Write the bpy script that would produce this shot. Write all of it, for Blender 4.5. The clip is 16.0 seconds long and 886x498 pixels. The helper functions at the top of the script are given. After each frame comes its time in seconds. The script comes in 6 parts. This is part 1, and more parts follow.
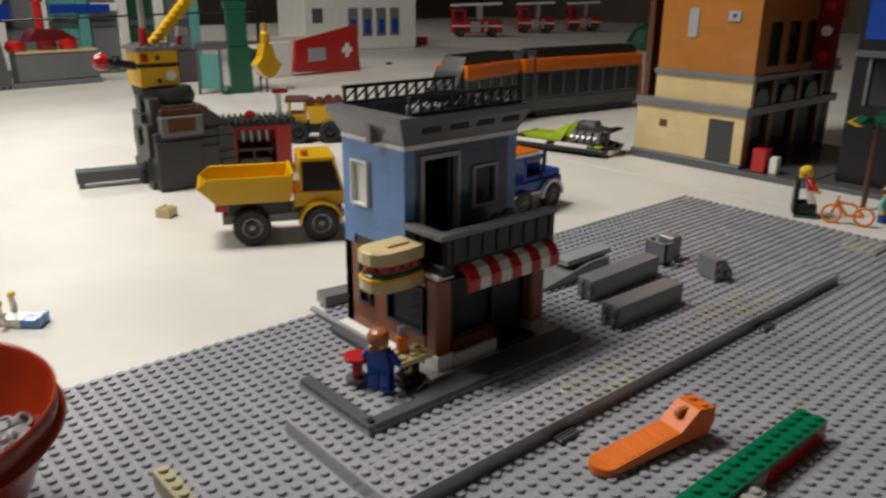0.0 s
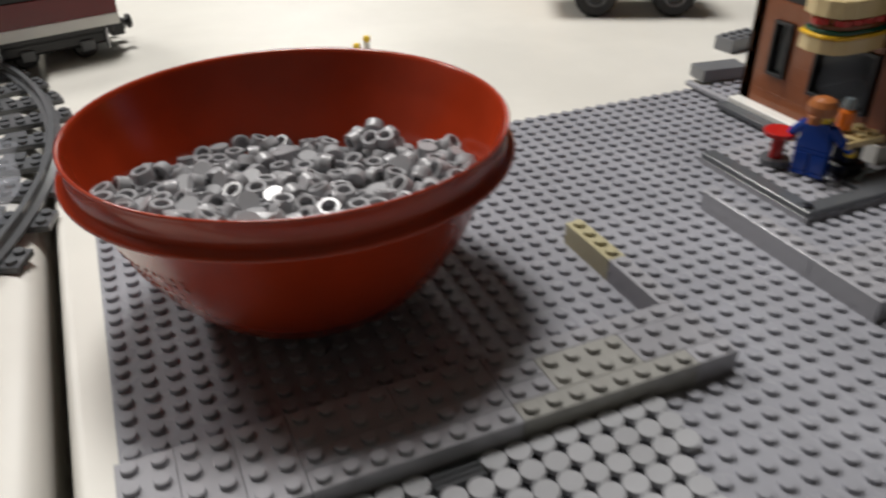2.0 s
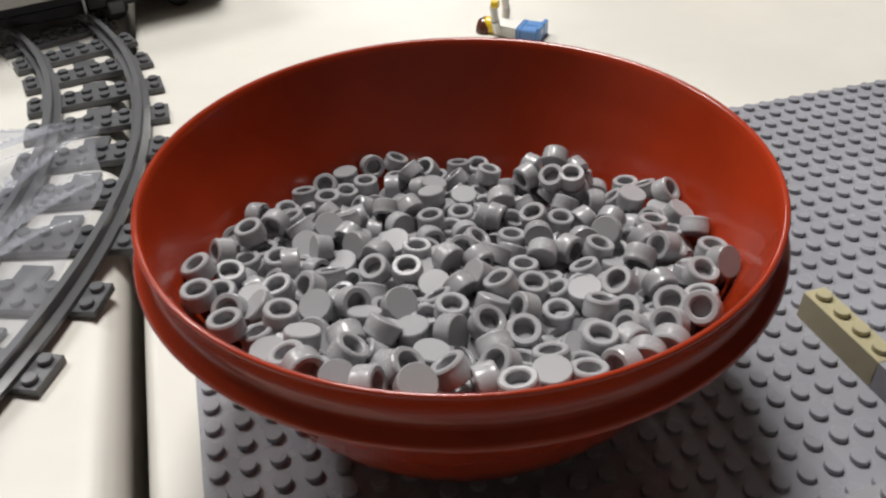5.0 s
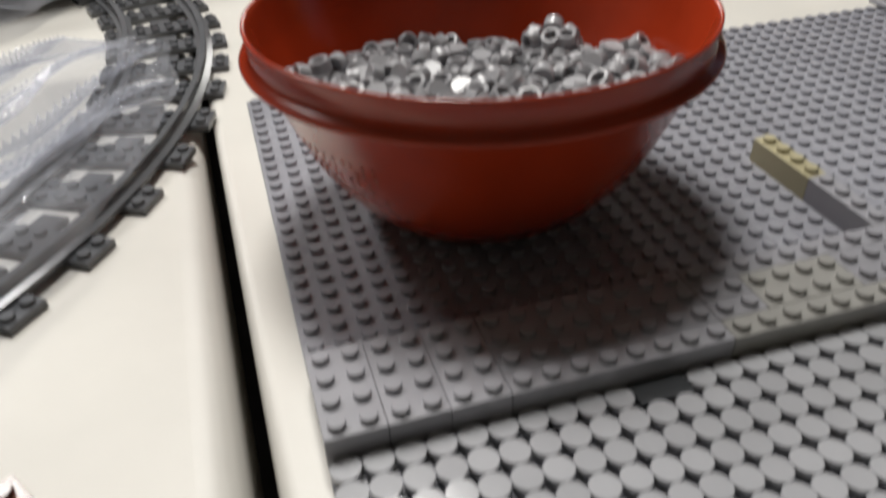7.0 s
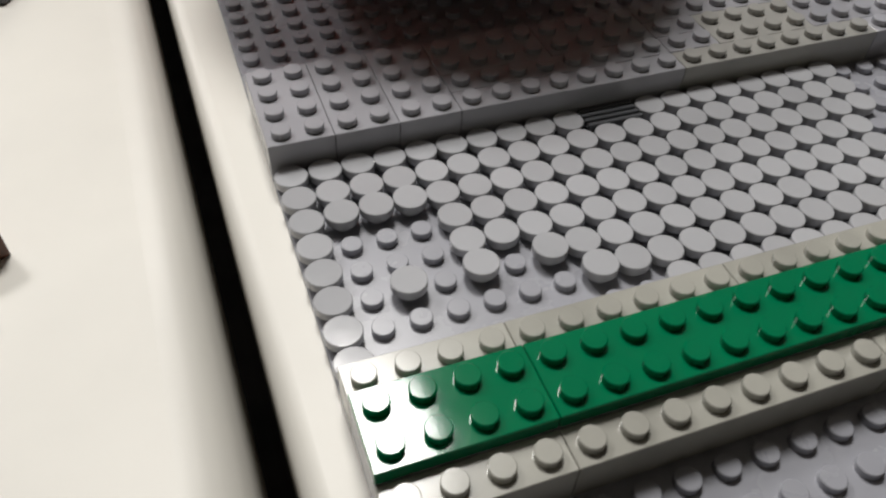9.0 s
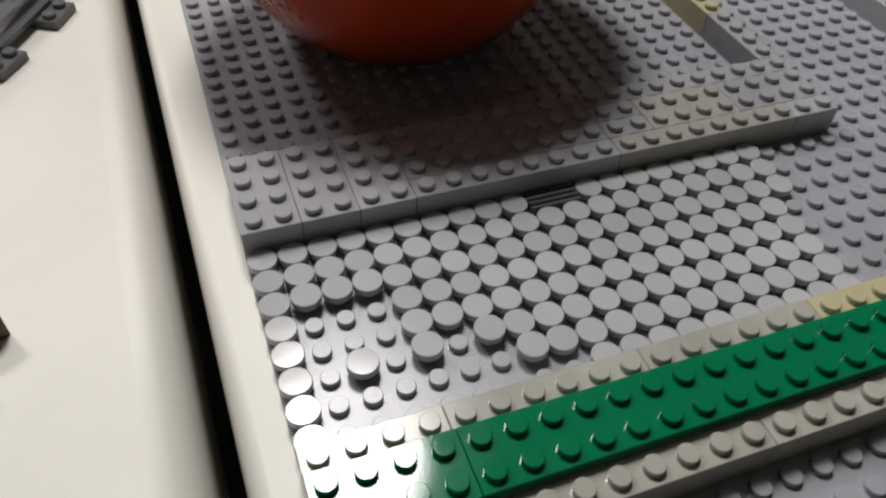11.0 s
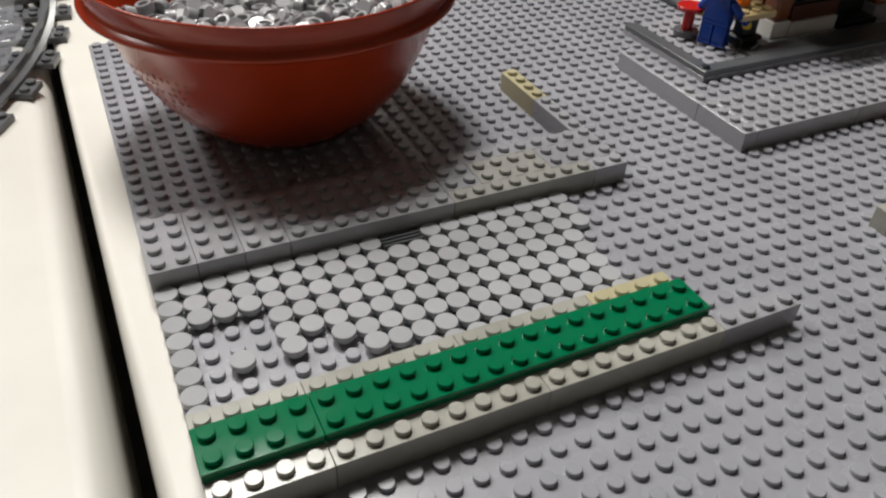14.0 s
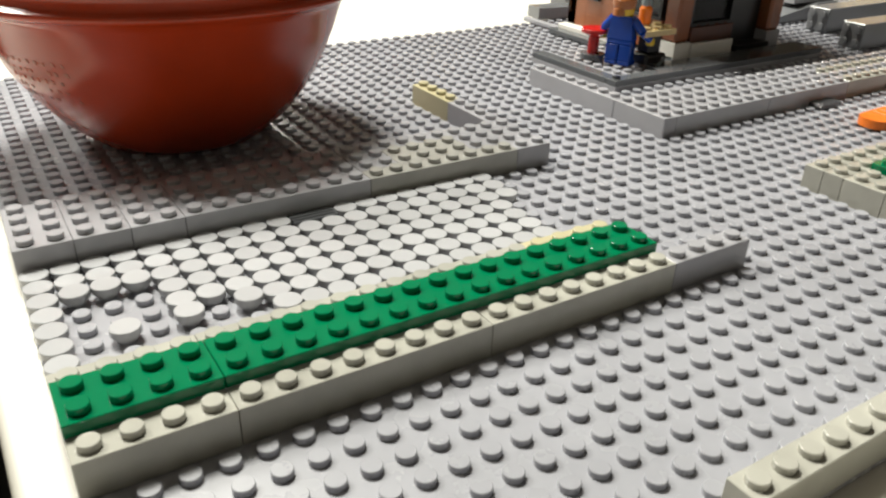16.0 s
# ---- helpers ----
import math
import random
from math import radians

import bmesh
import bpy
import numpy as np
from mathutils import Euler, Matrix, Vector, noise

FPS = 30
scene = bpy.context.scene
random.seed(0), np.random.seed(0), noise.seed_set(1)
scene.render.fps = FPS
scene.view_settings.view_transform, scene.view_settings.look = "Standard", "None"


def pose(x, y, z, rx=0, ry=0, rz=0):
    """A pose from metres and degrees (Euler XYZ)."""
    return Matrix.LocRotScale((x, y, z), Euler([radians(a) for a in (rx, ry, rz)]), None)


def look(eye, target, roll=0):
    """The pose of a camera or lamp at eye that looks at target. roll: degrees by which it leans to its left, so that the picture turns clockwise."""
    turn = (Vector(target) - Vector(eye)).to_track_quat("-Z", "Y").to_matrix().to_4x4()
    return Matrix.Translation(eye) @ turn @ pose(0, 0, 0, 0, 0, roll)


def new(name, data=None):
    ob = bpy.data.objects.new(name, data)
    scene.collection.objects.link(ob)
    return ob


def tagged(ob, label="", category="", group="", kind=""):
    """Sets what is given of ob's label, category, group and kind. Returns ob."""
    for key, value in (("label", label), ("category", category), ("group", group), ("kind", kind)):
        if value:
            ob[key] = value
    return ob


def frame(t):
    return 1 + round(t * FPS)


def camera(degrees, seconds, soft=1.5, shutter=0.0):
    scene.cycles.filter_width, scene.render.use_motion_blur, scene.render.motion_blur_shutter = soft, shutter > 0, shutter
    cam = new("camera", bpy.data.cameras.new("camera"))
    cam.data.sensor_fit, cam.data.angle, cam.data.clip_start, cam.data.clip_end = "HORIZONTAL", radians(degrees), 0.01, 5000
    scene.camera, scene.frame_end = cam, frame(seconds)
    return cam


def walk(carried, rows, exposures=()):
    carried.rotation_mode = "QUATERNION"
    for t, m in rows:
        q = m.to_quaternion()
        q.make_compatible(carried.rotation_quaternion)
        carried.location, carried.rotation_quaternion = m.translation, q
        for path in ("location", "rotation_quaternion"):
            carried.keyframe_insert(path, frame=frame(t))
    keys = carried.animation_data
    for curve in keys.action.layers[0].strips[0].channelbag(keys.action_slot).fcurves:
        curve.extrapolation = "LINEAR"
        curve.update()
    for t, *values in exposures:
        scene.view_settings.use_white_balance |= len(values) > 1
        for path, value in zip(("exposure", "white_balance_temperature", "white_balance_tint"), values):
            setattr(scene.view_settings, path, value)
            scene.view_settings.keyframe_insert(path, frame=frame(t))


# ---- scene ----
# ---- camera and walk ----
cam = camera(59.74, 16.0, soft=2.2, shutter=0.7)
PATH = [
    (0, 0.08210, -0.13507, 0.22959, 71.104, -0.397, -40.960),
    (0.5, 0.07247, -0.12425, 0.21706, 69.132, -0.171, -38.007),
    (1, 0.05141, -0.10052, 0.19256, 64.696, -0.071, -33.498),
    (1.5, 0.03260, -0.07645, 0.17616, 60.123, 0.363, -27.290),
    (2, 0.02504, -0.04692, 0.17184, 58.280, 0.588, -23.617),
    (2.5, 0.02371, -0.00438, 0.16685, 58.677, 1.925, -19.632),
    (3, 0.02727, 0.04100, 0.15956, 57.637, 2.804, -17.210),
    (3.5, 0.03378, 0.06362, 0.14970, 55.569, 2.069, -17.138),
    (6, 0.01515, 0.01546, 0.17837, 52.351, 1.663, -17.153),
    (6.5, 0.00507, -0.01061, 0.17341, 55.094, 1.520, -16.517),
    (7, -0.00354, -0.03025, 0.15207, 54.406, 1.916, -16.820),
    (7.5, -0.00864, -0.04148, 0.12791, 50.920, 1.738, -17.260),
    (8, -0.01690, -0.04893, 0.11824, 47.339, -0.733, -19.673),
    (10.5, -0.00325, -0.04653, 0.14319, 42.973, -2.135, -19.610),
    (11, -0.00391, -0.05204, 0.15231, 43.960, -2.210, -19.910),
    (11.5, -0.00243, -0.05941, 0.15923, 45.191, -2.205, -20.297),
    (12, -0.00076, -0.07311, 0.16850, 46.191, -2.452, -21.500),
    (12.5, -0.00083, -0.08666, 0.17675, 47.215, -3.014, -23.001),
    (13, -0.00068, -0.10051, 0.17910, 48.859, -2.695, -24.239),
    (13.5, 0.00050, -0.11068, 0.17703, 50.349, -2.397, -24.856),
    (14, -0.00012, -0.11911, 0.17403, 52.368, -2.010, -25.074),
    (14.5, 0.00003, -0.12352, 0.16153, 55.402, -1.310, -25.487),
    (15, -0.00111, -0.12711, 0.14552, 57.922, -0.305, -25.732),
    (15.5, -0.00108, -0.12644, 0.12644, 60.590, -1.754, -29.473),
    (16, -0.00117, -0.12599, 0.11373, 62.201, -1.679, -32.058),
]
walk(cam, [(t, pose(x, y, z, rx, ry, rz)) for t, x, y, z, rx, ry, rz in PATH],
     exposures=[(0.0, 0.07, 6700, 10), (0.5, -0.18, 6600, 10), (1.0, -0.03, 6500, 10), (2.0, 0.17, 6500, 10), (2.5, 0.25, 6500, 10), (3.5, 0.22, 6500, 10), (6.0, 0.32, 6500, 10), (7.5, 0.2, 6500, 10), (8.0, 0.32, 6500, 10), (10.5, 0.06, 6500, 10), (11.5, 0.08, 6500, 10), (12.0, 0.33, 6500, 10), (12.5, 0.43, 6500, 10),
                (13.5, 0.45, 6550, 9), (14.5, 0.36, 6600, 9), (15.2, 0.5, 6650, 10), (15.5, 0.64, 6700, 8), (16.0, 1.32, 6900, 4)])

# ---- light ----
world = bpy.data.worlds.new("world")
scene.world = world
world.use_nodes = True
world.node_tree.nodes["Background"].inputs[0].default_value = (1.0, 0.93, 0.84, 1)
world.node_tree.nodes["Background"].inputs[1].default_value = 0.005


def lamp(name, place, target, size, watts, colour=(1.0, 0.975, 0.94)):
    data = bpy.data.lights.new(name, "AREA")
    data.shape, data.size, data.energy, data.color = "DISK", size, watts, colour
    ob = new(name, data)
    ob.matrix_world = look(place, target)
    return ob


lamp("ceiling_bulb", (0.10, 0.92, 1.60), (0.10, 0.60, 0.0), 0.5, 25.0)
lamp("ceiling_bulb", (1.15, 4.30, 1.60), (1.5, 2.2, 0.0), 0.9, 22.0)
lamp("ceiling_bulb", (-0.80, 1.45, 1.60), (-0.3, 0.5, 0.0), 0.6, 22.0)

# ---- measures ----
S = 0.008          # one stud
P = 0.0032         # one plate high
H = 0.0096         # one brick high
TABLE = -0.0016    # the table top; the baseplates' tops are at 0
rng = random.Random(7)

# ---- materials ----
def ramp(nt, fac, a, b, ca, cb):
    r = nt.nodes.new("ShaderNodeValToRGB")
    r.color_ramp.elements[0].position, r.color_ramp.elements[1].position = a, b
    r.color_ramp.elements[0].color, r.color_ramp.elements[1].color = (*ca, 1), (*cb, 1)
    nt.links.new(fac, r.inputs[0])
    return r.outputs[0]


def noise_tex(nt, scale, detail=4.0, rough=0.55):
    c = nt.nodes.new("ShaderNodeTexCoord")
    n = nt.nodes.new("ShaderNodeTexNoise")
    n.inputs["Scale"].default_value, n.inputs["Detail"].default_value, n.inputs["Roughness"].default_value = scale, detail, rough
    nt.links.new(c.outputs["Object"], n.inputs["Vector"])
    return n.outputs["Fac"]


def surface(name, colour, rough=0.3, grain=900.0, stain=60.0, vary=0.06, bump=0.02, metal=0.0, spread=0.05, piece=0.0, ior=1.5):
    """A surface whose colour, gloss and relief vary at two scales, and a little from piece to piece."""
    m = bpy.data.materials.new(name)
    m.use_nodes = True
    nt = m.node_tree
    b = nt.nodes["Principled BSDF"]
    dark = tuple(max(0.0, c * (1 - vary * 2)) for c in colour)
    light = tuple(min(1.0, c * (1 + vary)) for c in colour)
    col = ramp(nt, noise_tex(nt, stain, 5.0), 0.34, 0.62, dark, light)
    if piece:
        info = nt.nodes.new("ShaderNodeObjectInfo")
        hsv = nt.nodes.new("ShaderNodeHueSaturation")
        mr = nt.nodes.new("ShaderNodeMapRange")
        mr.inputs["To Min"].default_value, mr.inputs["To Max"].default_value = 1 - piece, 1 + piece
        nt.links.new(info.outputs["Random"], mr.inputs["Value"])
        nt.links.new(mr.outputs[0], hsv.inputs["Value"])
        nt.links.new(col, hsv.inputs["Color"])
        col = hsv.outputs[0]
    nt.links.new(col, b.inputs["Base Color"])
    fine = noise_tex(nt, grain, 3.0)
    mr = nt.nodes.new("ShaderNodeMapRange")
    mr.inputs["To Min"].default_value, mr.inputs["To Max"].default_value = max(0.03, rough - spread), rough + spread
    nt.links.new(noise_tex(nt, stain * 2.3, 6.0), mr.inputs["Value"])
    nt.links.new(mr.outputs[0], b.inputs["Roughness"])
    if bump:
        bp = nt.nodes.new("ShaderNodeBump")
        bp.inputs["Strength"].default_value, bp.inputs["Distance"].default_value = bump, 0.0004
        nt.links.new(fine, bp.inputs["Height"])
        nt.links.new(bp.outputs[0], b.inputs["Normal"])
    b.inputs["Metallic"].default_value = metal
    b.inputs["IOR"].default_value = ior
    return m


def plastic(name, r, g, b, rough=0.19, piece=0.05, vary=0.022):
    return surface(name, (r, g, b), rough, 1400.0, 45.0, vary, 0.02, 0.0, 0.06, piece)


GREY = plastic("light_grey_plastic", 0.335, 0.335, 0.36)
BASE = surface("baseplate_plastic", (0.310, 0.314, 0.346), 0.27, 1200.0, 22.0, 0.05, 0.02, 0.0, 0.07)
TILEGREY = plastic("tile_grey_plastic", 0.405, 0.41, 0.43, 0.13, 0.07)
OLDGREY = plastic("yellowed_grey_plastic", 0.36, 0.355, 0.318, 0.2, 0.06, 0.06)
YELLOWED = plastic("sun_yellowed_grey_plastic", 0.335, 0.331, 0.312, 0.22, 0.05, 0.05)
DARK = plastic("dark_grey_plastic", 0.095, 0.10, 0.108)
MID = plastic("stone_grey_plastic", 0.17, 0.175, 0.185)
ROCK = plastic("dark_rock_plastic", 0.043, 0.044, 0.047, 0.36, 0.12)
TRACKGREY = plastic("track_grey_plastic", 0.118, 0.122, 0.13, 0.22, 0.06)
LOOSEGREY = plastic("loose_tile_grey_plastic", 0.345, 0.345, 0.36, 0.27, 0.10)
RIMGREY = plastic("wheel_rim_plastic", 0.33, 0.335, 0.345)
SEPARATOR = plastic("matt_orange_plastic", 0.72, 0.16, 0.012, 0.5)
BLACK = plastic("black_plastic", 0.008, 0.008, 0.009, 0.3)
WHITE = plastic("white_plastic", 0.78, 0.77, 0.73)
TAN = plastic("tan_plastic", 0.63, 0.49, 0.25)
SAND = plastic("aged_tan_plastic", 0.45, 0.41, 0.26, 0.3, 0.06)
GREEN = plastic("green_plastic", 0.0005, 0.150, 0.062, 0.08, 0.03)
RED = plastic("red_plastic", 0.46, 0.016, 0.014)
DARKRED = plastic("dark_red_plastic", 0.16, 0.012, 0.014)
BLUE = plastic("blue_plastic", 0.006, 0.050, 0.32)
# Shaded copy of MEDBLUE, for the wall that faces away from the lamps.
SHADEBLUE = plastic("shaded_medium_blue_plastic", 0.045, 0.068, 0.125)
MEDBLUE = plastic("medium_blue_plastic", 0.125, 0.27, 0.56)
YELLOW = plastic("yellow_plastic", 0.72, 0.42, 0.012)
ORANGE = plastic("orange_plastic", 0.74, 0.17, 0.012)
DKORANGE = plastic("dark_orange_plastic", 0.40, 0.155, 0.035)
BRICKRED = plastic("reddish_brown_plastic", 0.25, 0.080, 0.030)
BROWN = plastic("brown_plastic", 0.10, 0.035, 0.02)
LIME = plastic("lime_plastic", 0.38, 0.55, 0.02)
TEAL = plastic("teal_plastic", 0.12, 0.36, 0.34)
DKGREEN = plastic("dark_green_plastic", 0.008, 0.075, 0.04)
COPPER = plastic("copper_hair_plastic", 0.36, 0.12, 0.035, 0.3)
SKIN = plastic("yellow_head_plastic", 0.78, 0.52, 0.03)
SILVER = surface("silver_plastic", (0.5, 0.5, 0.52), 0.3, 900.0, 50.0, 0.05, 0.02, 0.6, 0.05)
RUBBER = surface("tyre_rubber", (0.016, 0.016, 0.017), 0.6, 1500.0, 70.0, 0.1, 0.06)
BOWLRED = surface("bowl_red_plastic", (0.34, 0.032, 0.0085), 0.2, 700.0, 26.0, 0.08, 0.03, 0.0, 0.07)
WORN = surface("worn_pale_print", (0.42, 0.12, 0.075), 0.4, 900.0, 120.0, 0.2, 0.05)
LAMINATE = surface("white_table_laminate", (0.67, 0.652, 0.60), 0.46, 500.0, 9.0, 0.035, 0.03, 0.0, 0.08)
PAINT = surface("wall_paint", (0.20, 0.165, 0.13), 0.8, 300.0, 4.0, 0.08, 0.05)
CEILPAINT = surface("ceiling_paint", (0.27, 0.25, 0.225), 0.85, 300.0, 4.0, 0.04, 0.05)
CARPET = surface("dark_floor_carpet", (0.035, 0.03, 0.028), 0.9, 400.0, 14.0, 0.2, 0.3)


def clear_plastic(name, tint, rough, glass_share):
    m = bpy.data.materials.new(name)
    m.use_nodes = True
    nt = m.node_tree
    out, b = nt.nodes["Material Output"], nt.nodes["Principled BSDF"]
    b.inputs["Base Color"].default_value = (*tint, 1)
    b.inputs["Roughness"].default_value = rough
    tr, mix = nt.nodes.new("ShaderNodeBsdfTransparent"), nt.nodes.new("ShaderNodeMixShader")
    tr.inputs[0].default_value = (*[0.5 + 0.5 * c for c in tint], 1)
    nt.links.new(ramp(nt, noise_tex(nt, 25.0, 6.0), 0.35, 0.7, (glass_share - 0.13,) * 3, (glass_share + 0.1,) * 3), mix.inputs[0])
    nt.links.new(b.outputs[0], mix.inputs[1])
    nt.links.new(tr.outputs[0], mix.inputs[2])
    nt.links.new(mix.outputs[0], out.inputs[0])
    return m


GLASS = clear_plastic("smoky_window_plastic", (0.05, 0.055, 0.06), 0.08, 0.6)
SMOKE = clear_plastic("dark_tram_glass", (0.02, 0.02, 0.022), 0.12, 0.25)
BAGFILM = clear_plastic("clear_bag_film", (0.80, 0.82, 0.88), 0.06, 0.84)
BOTTLE = clear_plastic("clear_bottle_plastic", (0.35, 0.42, 0.45), 0.1, 0.45)


# ---- building blocks ----
class Shape:
    """Collects faces; each face keeps a material number and whether it is smooth."""

    def __init__(self):
        self.v, self.f, self.m, self.s = [], [], [], []

    def add(self, verts, faces, mat=0, smooth=False, m=None):
        n = len(self.v)
        self.v += [tuple(m @ Vector(p)) for p in verts] if m is not None else [tuple(p) for p in verts]
        self.f += [tuple(i + n for i in f) for f in faces]
        self.m += [mat] * len(faces)
        self.s += (list(smooth) if isinstance(smooth, (list, tuple)) else [smooth] * len(faces))
        return self

    def box(self, x0, y0, z0, x1, y1, z1, mat=0, c=0.00018, m=None):
        """A box with chamfered edges."""
        c = min(c, (x1 - x0) / 3, (y1 - y0) / 3, (z1 - z0) / 3)
        lo, hi, v, idx = (x0, y0, z0), (x1, y1, z1), [], {}
        for k in range(8):
            s = ((k >> 0) & 1, (k >> 1) & 1, (k >> 2) & 1)
            for ax in range(3):
                p = [(hi[a] - c if s[a] else lo[a] + c) for a in range(3)]
                p[ax] = hi[ax] if s[ax] else lo[ax]
                idx[s, ax] = len(v)
                v.append(p)
        f = []
        for ax in range(3):
            a, b = (ax + 1) % 3, (ax + 2) % 3
            for side in (0, 1):
                ring = []
                for u, w in ((0, 0), (1, 0), (1, 1), (0, 1)):
                    s = [0, 0, 0]
                    s[ax], s[a], s[b] = side, u, w
                    ring.append(idx[tuple(s), ax])
                f.append(ring if side else ring[::-1])
            for u, w in ((0, 0), (1, 0), (1, 1), (0, 1)):
                s0, s1 = [0, 0, 0], [0, 0, 0]
                s0[a], s0[b], s1[a], s1[b] = u, w, u, w
                s1[ax] = 1
                q = [idx[tuple(s0), a], idx[tuple(s1), a], idx[tuple(s1), b], idx[tuple(s0), b]]
                f.append(q if u == w else q[::-1])
        for k in range(8):
            s = ((k >> 0) & 1, (k >> 1) & 1, (k >> 2) & 1)
            q = [idx[s, 0], idx[s, 1], idx[s, 2]]
            f.append(q if sum(s) % 2 else q[::-1])
        return self.add(v, f, mat, False, m)

    def lathe(self, profile, seg=16, x=0.0, y=0.0, z=0.0, mat=0, m=None, flat_caps=True):
        """Turns (radius, height) pairs about the upright axis; a radius of 0 closes the end."""
        v, f, sm, last = [], [], [], None

        def ring(r, h):
            n = len(v)
            if r < 1e-9:
                v.append((x, y, z + h))
                return [n]
            v.extend((x + r * math.cos(2 * math.pi * i / seg), y + r * math.sin(2 * math.pi * i / seg), z + h) for i in range(seg))
            return list(range(n, n + seg))
        for pa, pb in zip(profile, profile[1:]):
            wide, tall = abs(pa[0] - pb[0]), abs(pa[1] - pb[1])
            flat = flat_caps and wide > 1e-7 and wide >= 0.4 * tall
            a = last if last and not flat else ring(*pa)       # faces share a ring only where both are smooth
            b = ring(*pb)
            last = None if flat else b
            for i in range(seg):
                j = (i + 1) % seg
                if len(a) == 1 and len(b) == 1:
                    continue
                f.append((a[0], b[j], b[i]) if len(a) == 1 else (a[i], a[j], b[0]) if len(b) == 1 else (a[i], a[j], b[j], b[i]))
                sm.append(not flat)
        return self.add(v, f, mat, sm, m)

    def cyl(self, x, y, z, r, h, seg=14, mat=0, m=None, bev=0.0002):
        return self.lathe([(0, 0), (r, 0), (r, h - bev), (r - bev, h), (0, h)], seg, x, y, z, mat, m)

    def rod(self, a, b, r, seg=10, mat=0):
        a, b = Vector(a), Vector(b)
        m = Matrix.Translation(a) @ (b - a).to_track_quat("Z", "Y").to_matrix().to_4x4()
        return self.cyl(0, 0, 0, r, (b - a).length, seg, mat, m, r * 0.1)

    def prism(self, outline, y0, y1, mat=0, m=None):
        """An outline of (x, z) pairs drawn out along y."""
        n = len(outline)
        v = [(x, y0, z) for x, z in outline] + [(x, y1, z) for x, z in outline]
        f = [tuple(range(n)), tuple(range(2 * n - 1, n - 1, -1))]
        f += [(i, i + n, (i + 1) % n + n, (i + 1) % n) for i in range(n)]
        return self.add(v, f, mat, False, m)

    def studs(self, x0, y0, nx, ny, z, mat=0, seg=14, skip=None):
        """Rows of studs; x0, y0 is the corner of the first cell."""
        ca = [(math.cos(2 * math.pi * i / seg), math.sin(2 * math.pi * i / seg)) for i in range(seg)]
        face = [(i, (i + 1) % seg, (i + 1) % seg + seg, i + seg) for i in range(seg)]
        face += [(i + 2 * seg, (i + 1) % seg + 2 * seg, (i + 1) % seg + 3 * seg, i + 3 * seg) for i in range(seg)]
        face += [tuple(range(4 * seg, 5 * seg))]
        sm = [True] * (2 * seg) + [False]
        rings = ((0.0024, -0.0001), (0.0024, 0.00152), (0.0024, 0.00152), (0.00222, 0.0017), (0.00222, 0.0017))
        for i in range(nx):
            for j in range(ny):
                if skip and skip(i, j):
                    continue
                cx, cy = x0 + (i + 0.5) * S, y0 + (j + 0.5) * S
                v = [(cx + r * c, cy + r * s, z + h) for r, h in rings for c, s in ca]
                self.add(v, face, mat, sm)
        return self

    def mesh(self, name, mats):
        me = bpy.data.meshes.new(name)
        me.from_pydata(self.v, [], self.f)
        for m in mats:
            me.materials.append(m)
        me.polygons.foreach_set("material_index", self.m)
        me.polygons.foreach_set("use_smooth", self.s)
        me.update()
        return me


def part(name, shape, mats, parent=None, label=""):
    ob = new(name, shape.mesh(name, mats if isinstance(mats, (list, tuple)) else [mats]))
    ob.parent = parent
    return tagged(ob, label)


def thing(name, shape, mats, at, label, category, group="", kind="", turn=0.0):
    """A thing of one mesh, set at a place and turned about the upright."""
    ob = part(name, shape, mats)
    ob.matrix_basis = pose(*at, 0, 0, turn)
    return tagged(ob, label, category, group, kind)


def holder(name, at, label, category, group="", turn=0.0):
    ob = new(name)
    ob.empty_display_size = 0.01
    ob.matrix_basis = pose(*at, 0, 0, turn)
    return tagged(ob, label, category, group)


def brick_shape(nx, ny, h=H, studded=True, seg=14, gap=0.00007):
    s = Shape().box(gap, gap, 0.0, nx * S - gap, ny * S - gap, h)
    if studded:
        s.studs(0, 0, nx, ny, h, 0, seg)
    return s


def brick(nx, ny, x, y, z, mat, label, category="toy brick", name="toy_brick", h=H, group="", turn=0.0, studded=True, seg=14):
    """A toy brick at stud coordinates."""
    return thing(name, brick_shape(nx, ny, h, studded, seg), mat, (x * S, y * S, z), label, category, group, "", turn)


# ---- the room and the tables ----
def slab(name, lo, hi, mat, label, category, c=0.002):
    return tagged(part(name, Shape().box(*lo, *hi, 0, c), mat), label, category, "", "structure")


RX0, RX1, RY0, RY1, FLOOR, CEIL = -2.2, 5.2, -1.8, 5.2, -0.75, 1.65
slab("floor", (RX0, RY0, FLOOR - 0.1), (RX1, RY1, FLOOR), CARPET, "dark carpeted floor under the tables", "floor")
slab("ceiling", (RX0, RY0, CEIL), (RX1, RY1, CEIL + 0.1), CEILPAINT, "pale plain ceiling above the tables", "ceiling")
slab("wall_north", (RX0, RY1, FLOOR), (RX1, RY1 + 0.1, CEIL), PAINT, "dim brown painted wall behind the display", "wall")
slab("wall_south", (RX0, RY0 - 0.1, FLOOR), (RX1, RY0, CEIL), CEILPAINT, "pale painted wall of the room", "wall")
slab("wall_east", (RX1, RY0, FLOOR), (RX1 + 0.1, RY1, CEIL), PAINT, "dim brown painted wall of the room", "wall")
slab("wall_west", (RX0 - 0.1, RY0, FLOOR), (RX0, RY1, CEIL), CEILPAINT, "pale painted wall of the room", "wall")


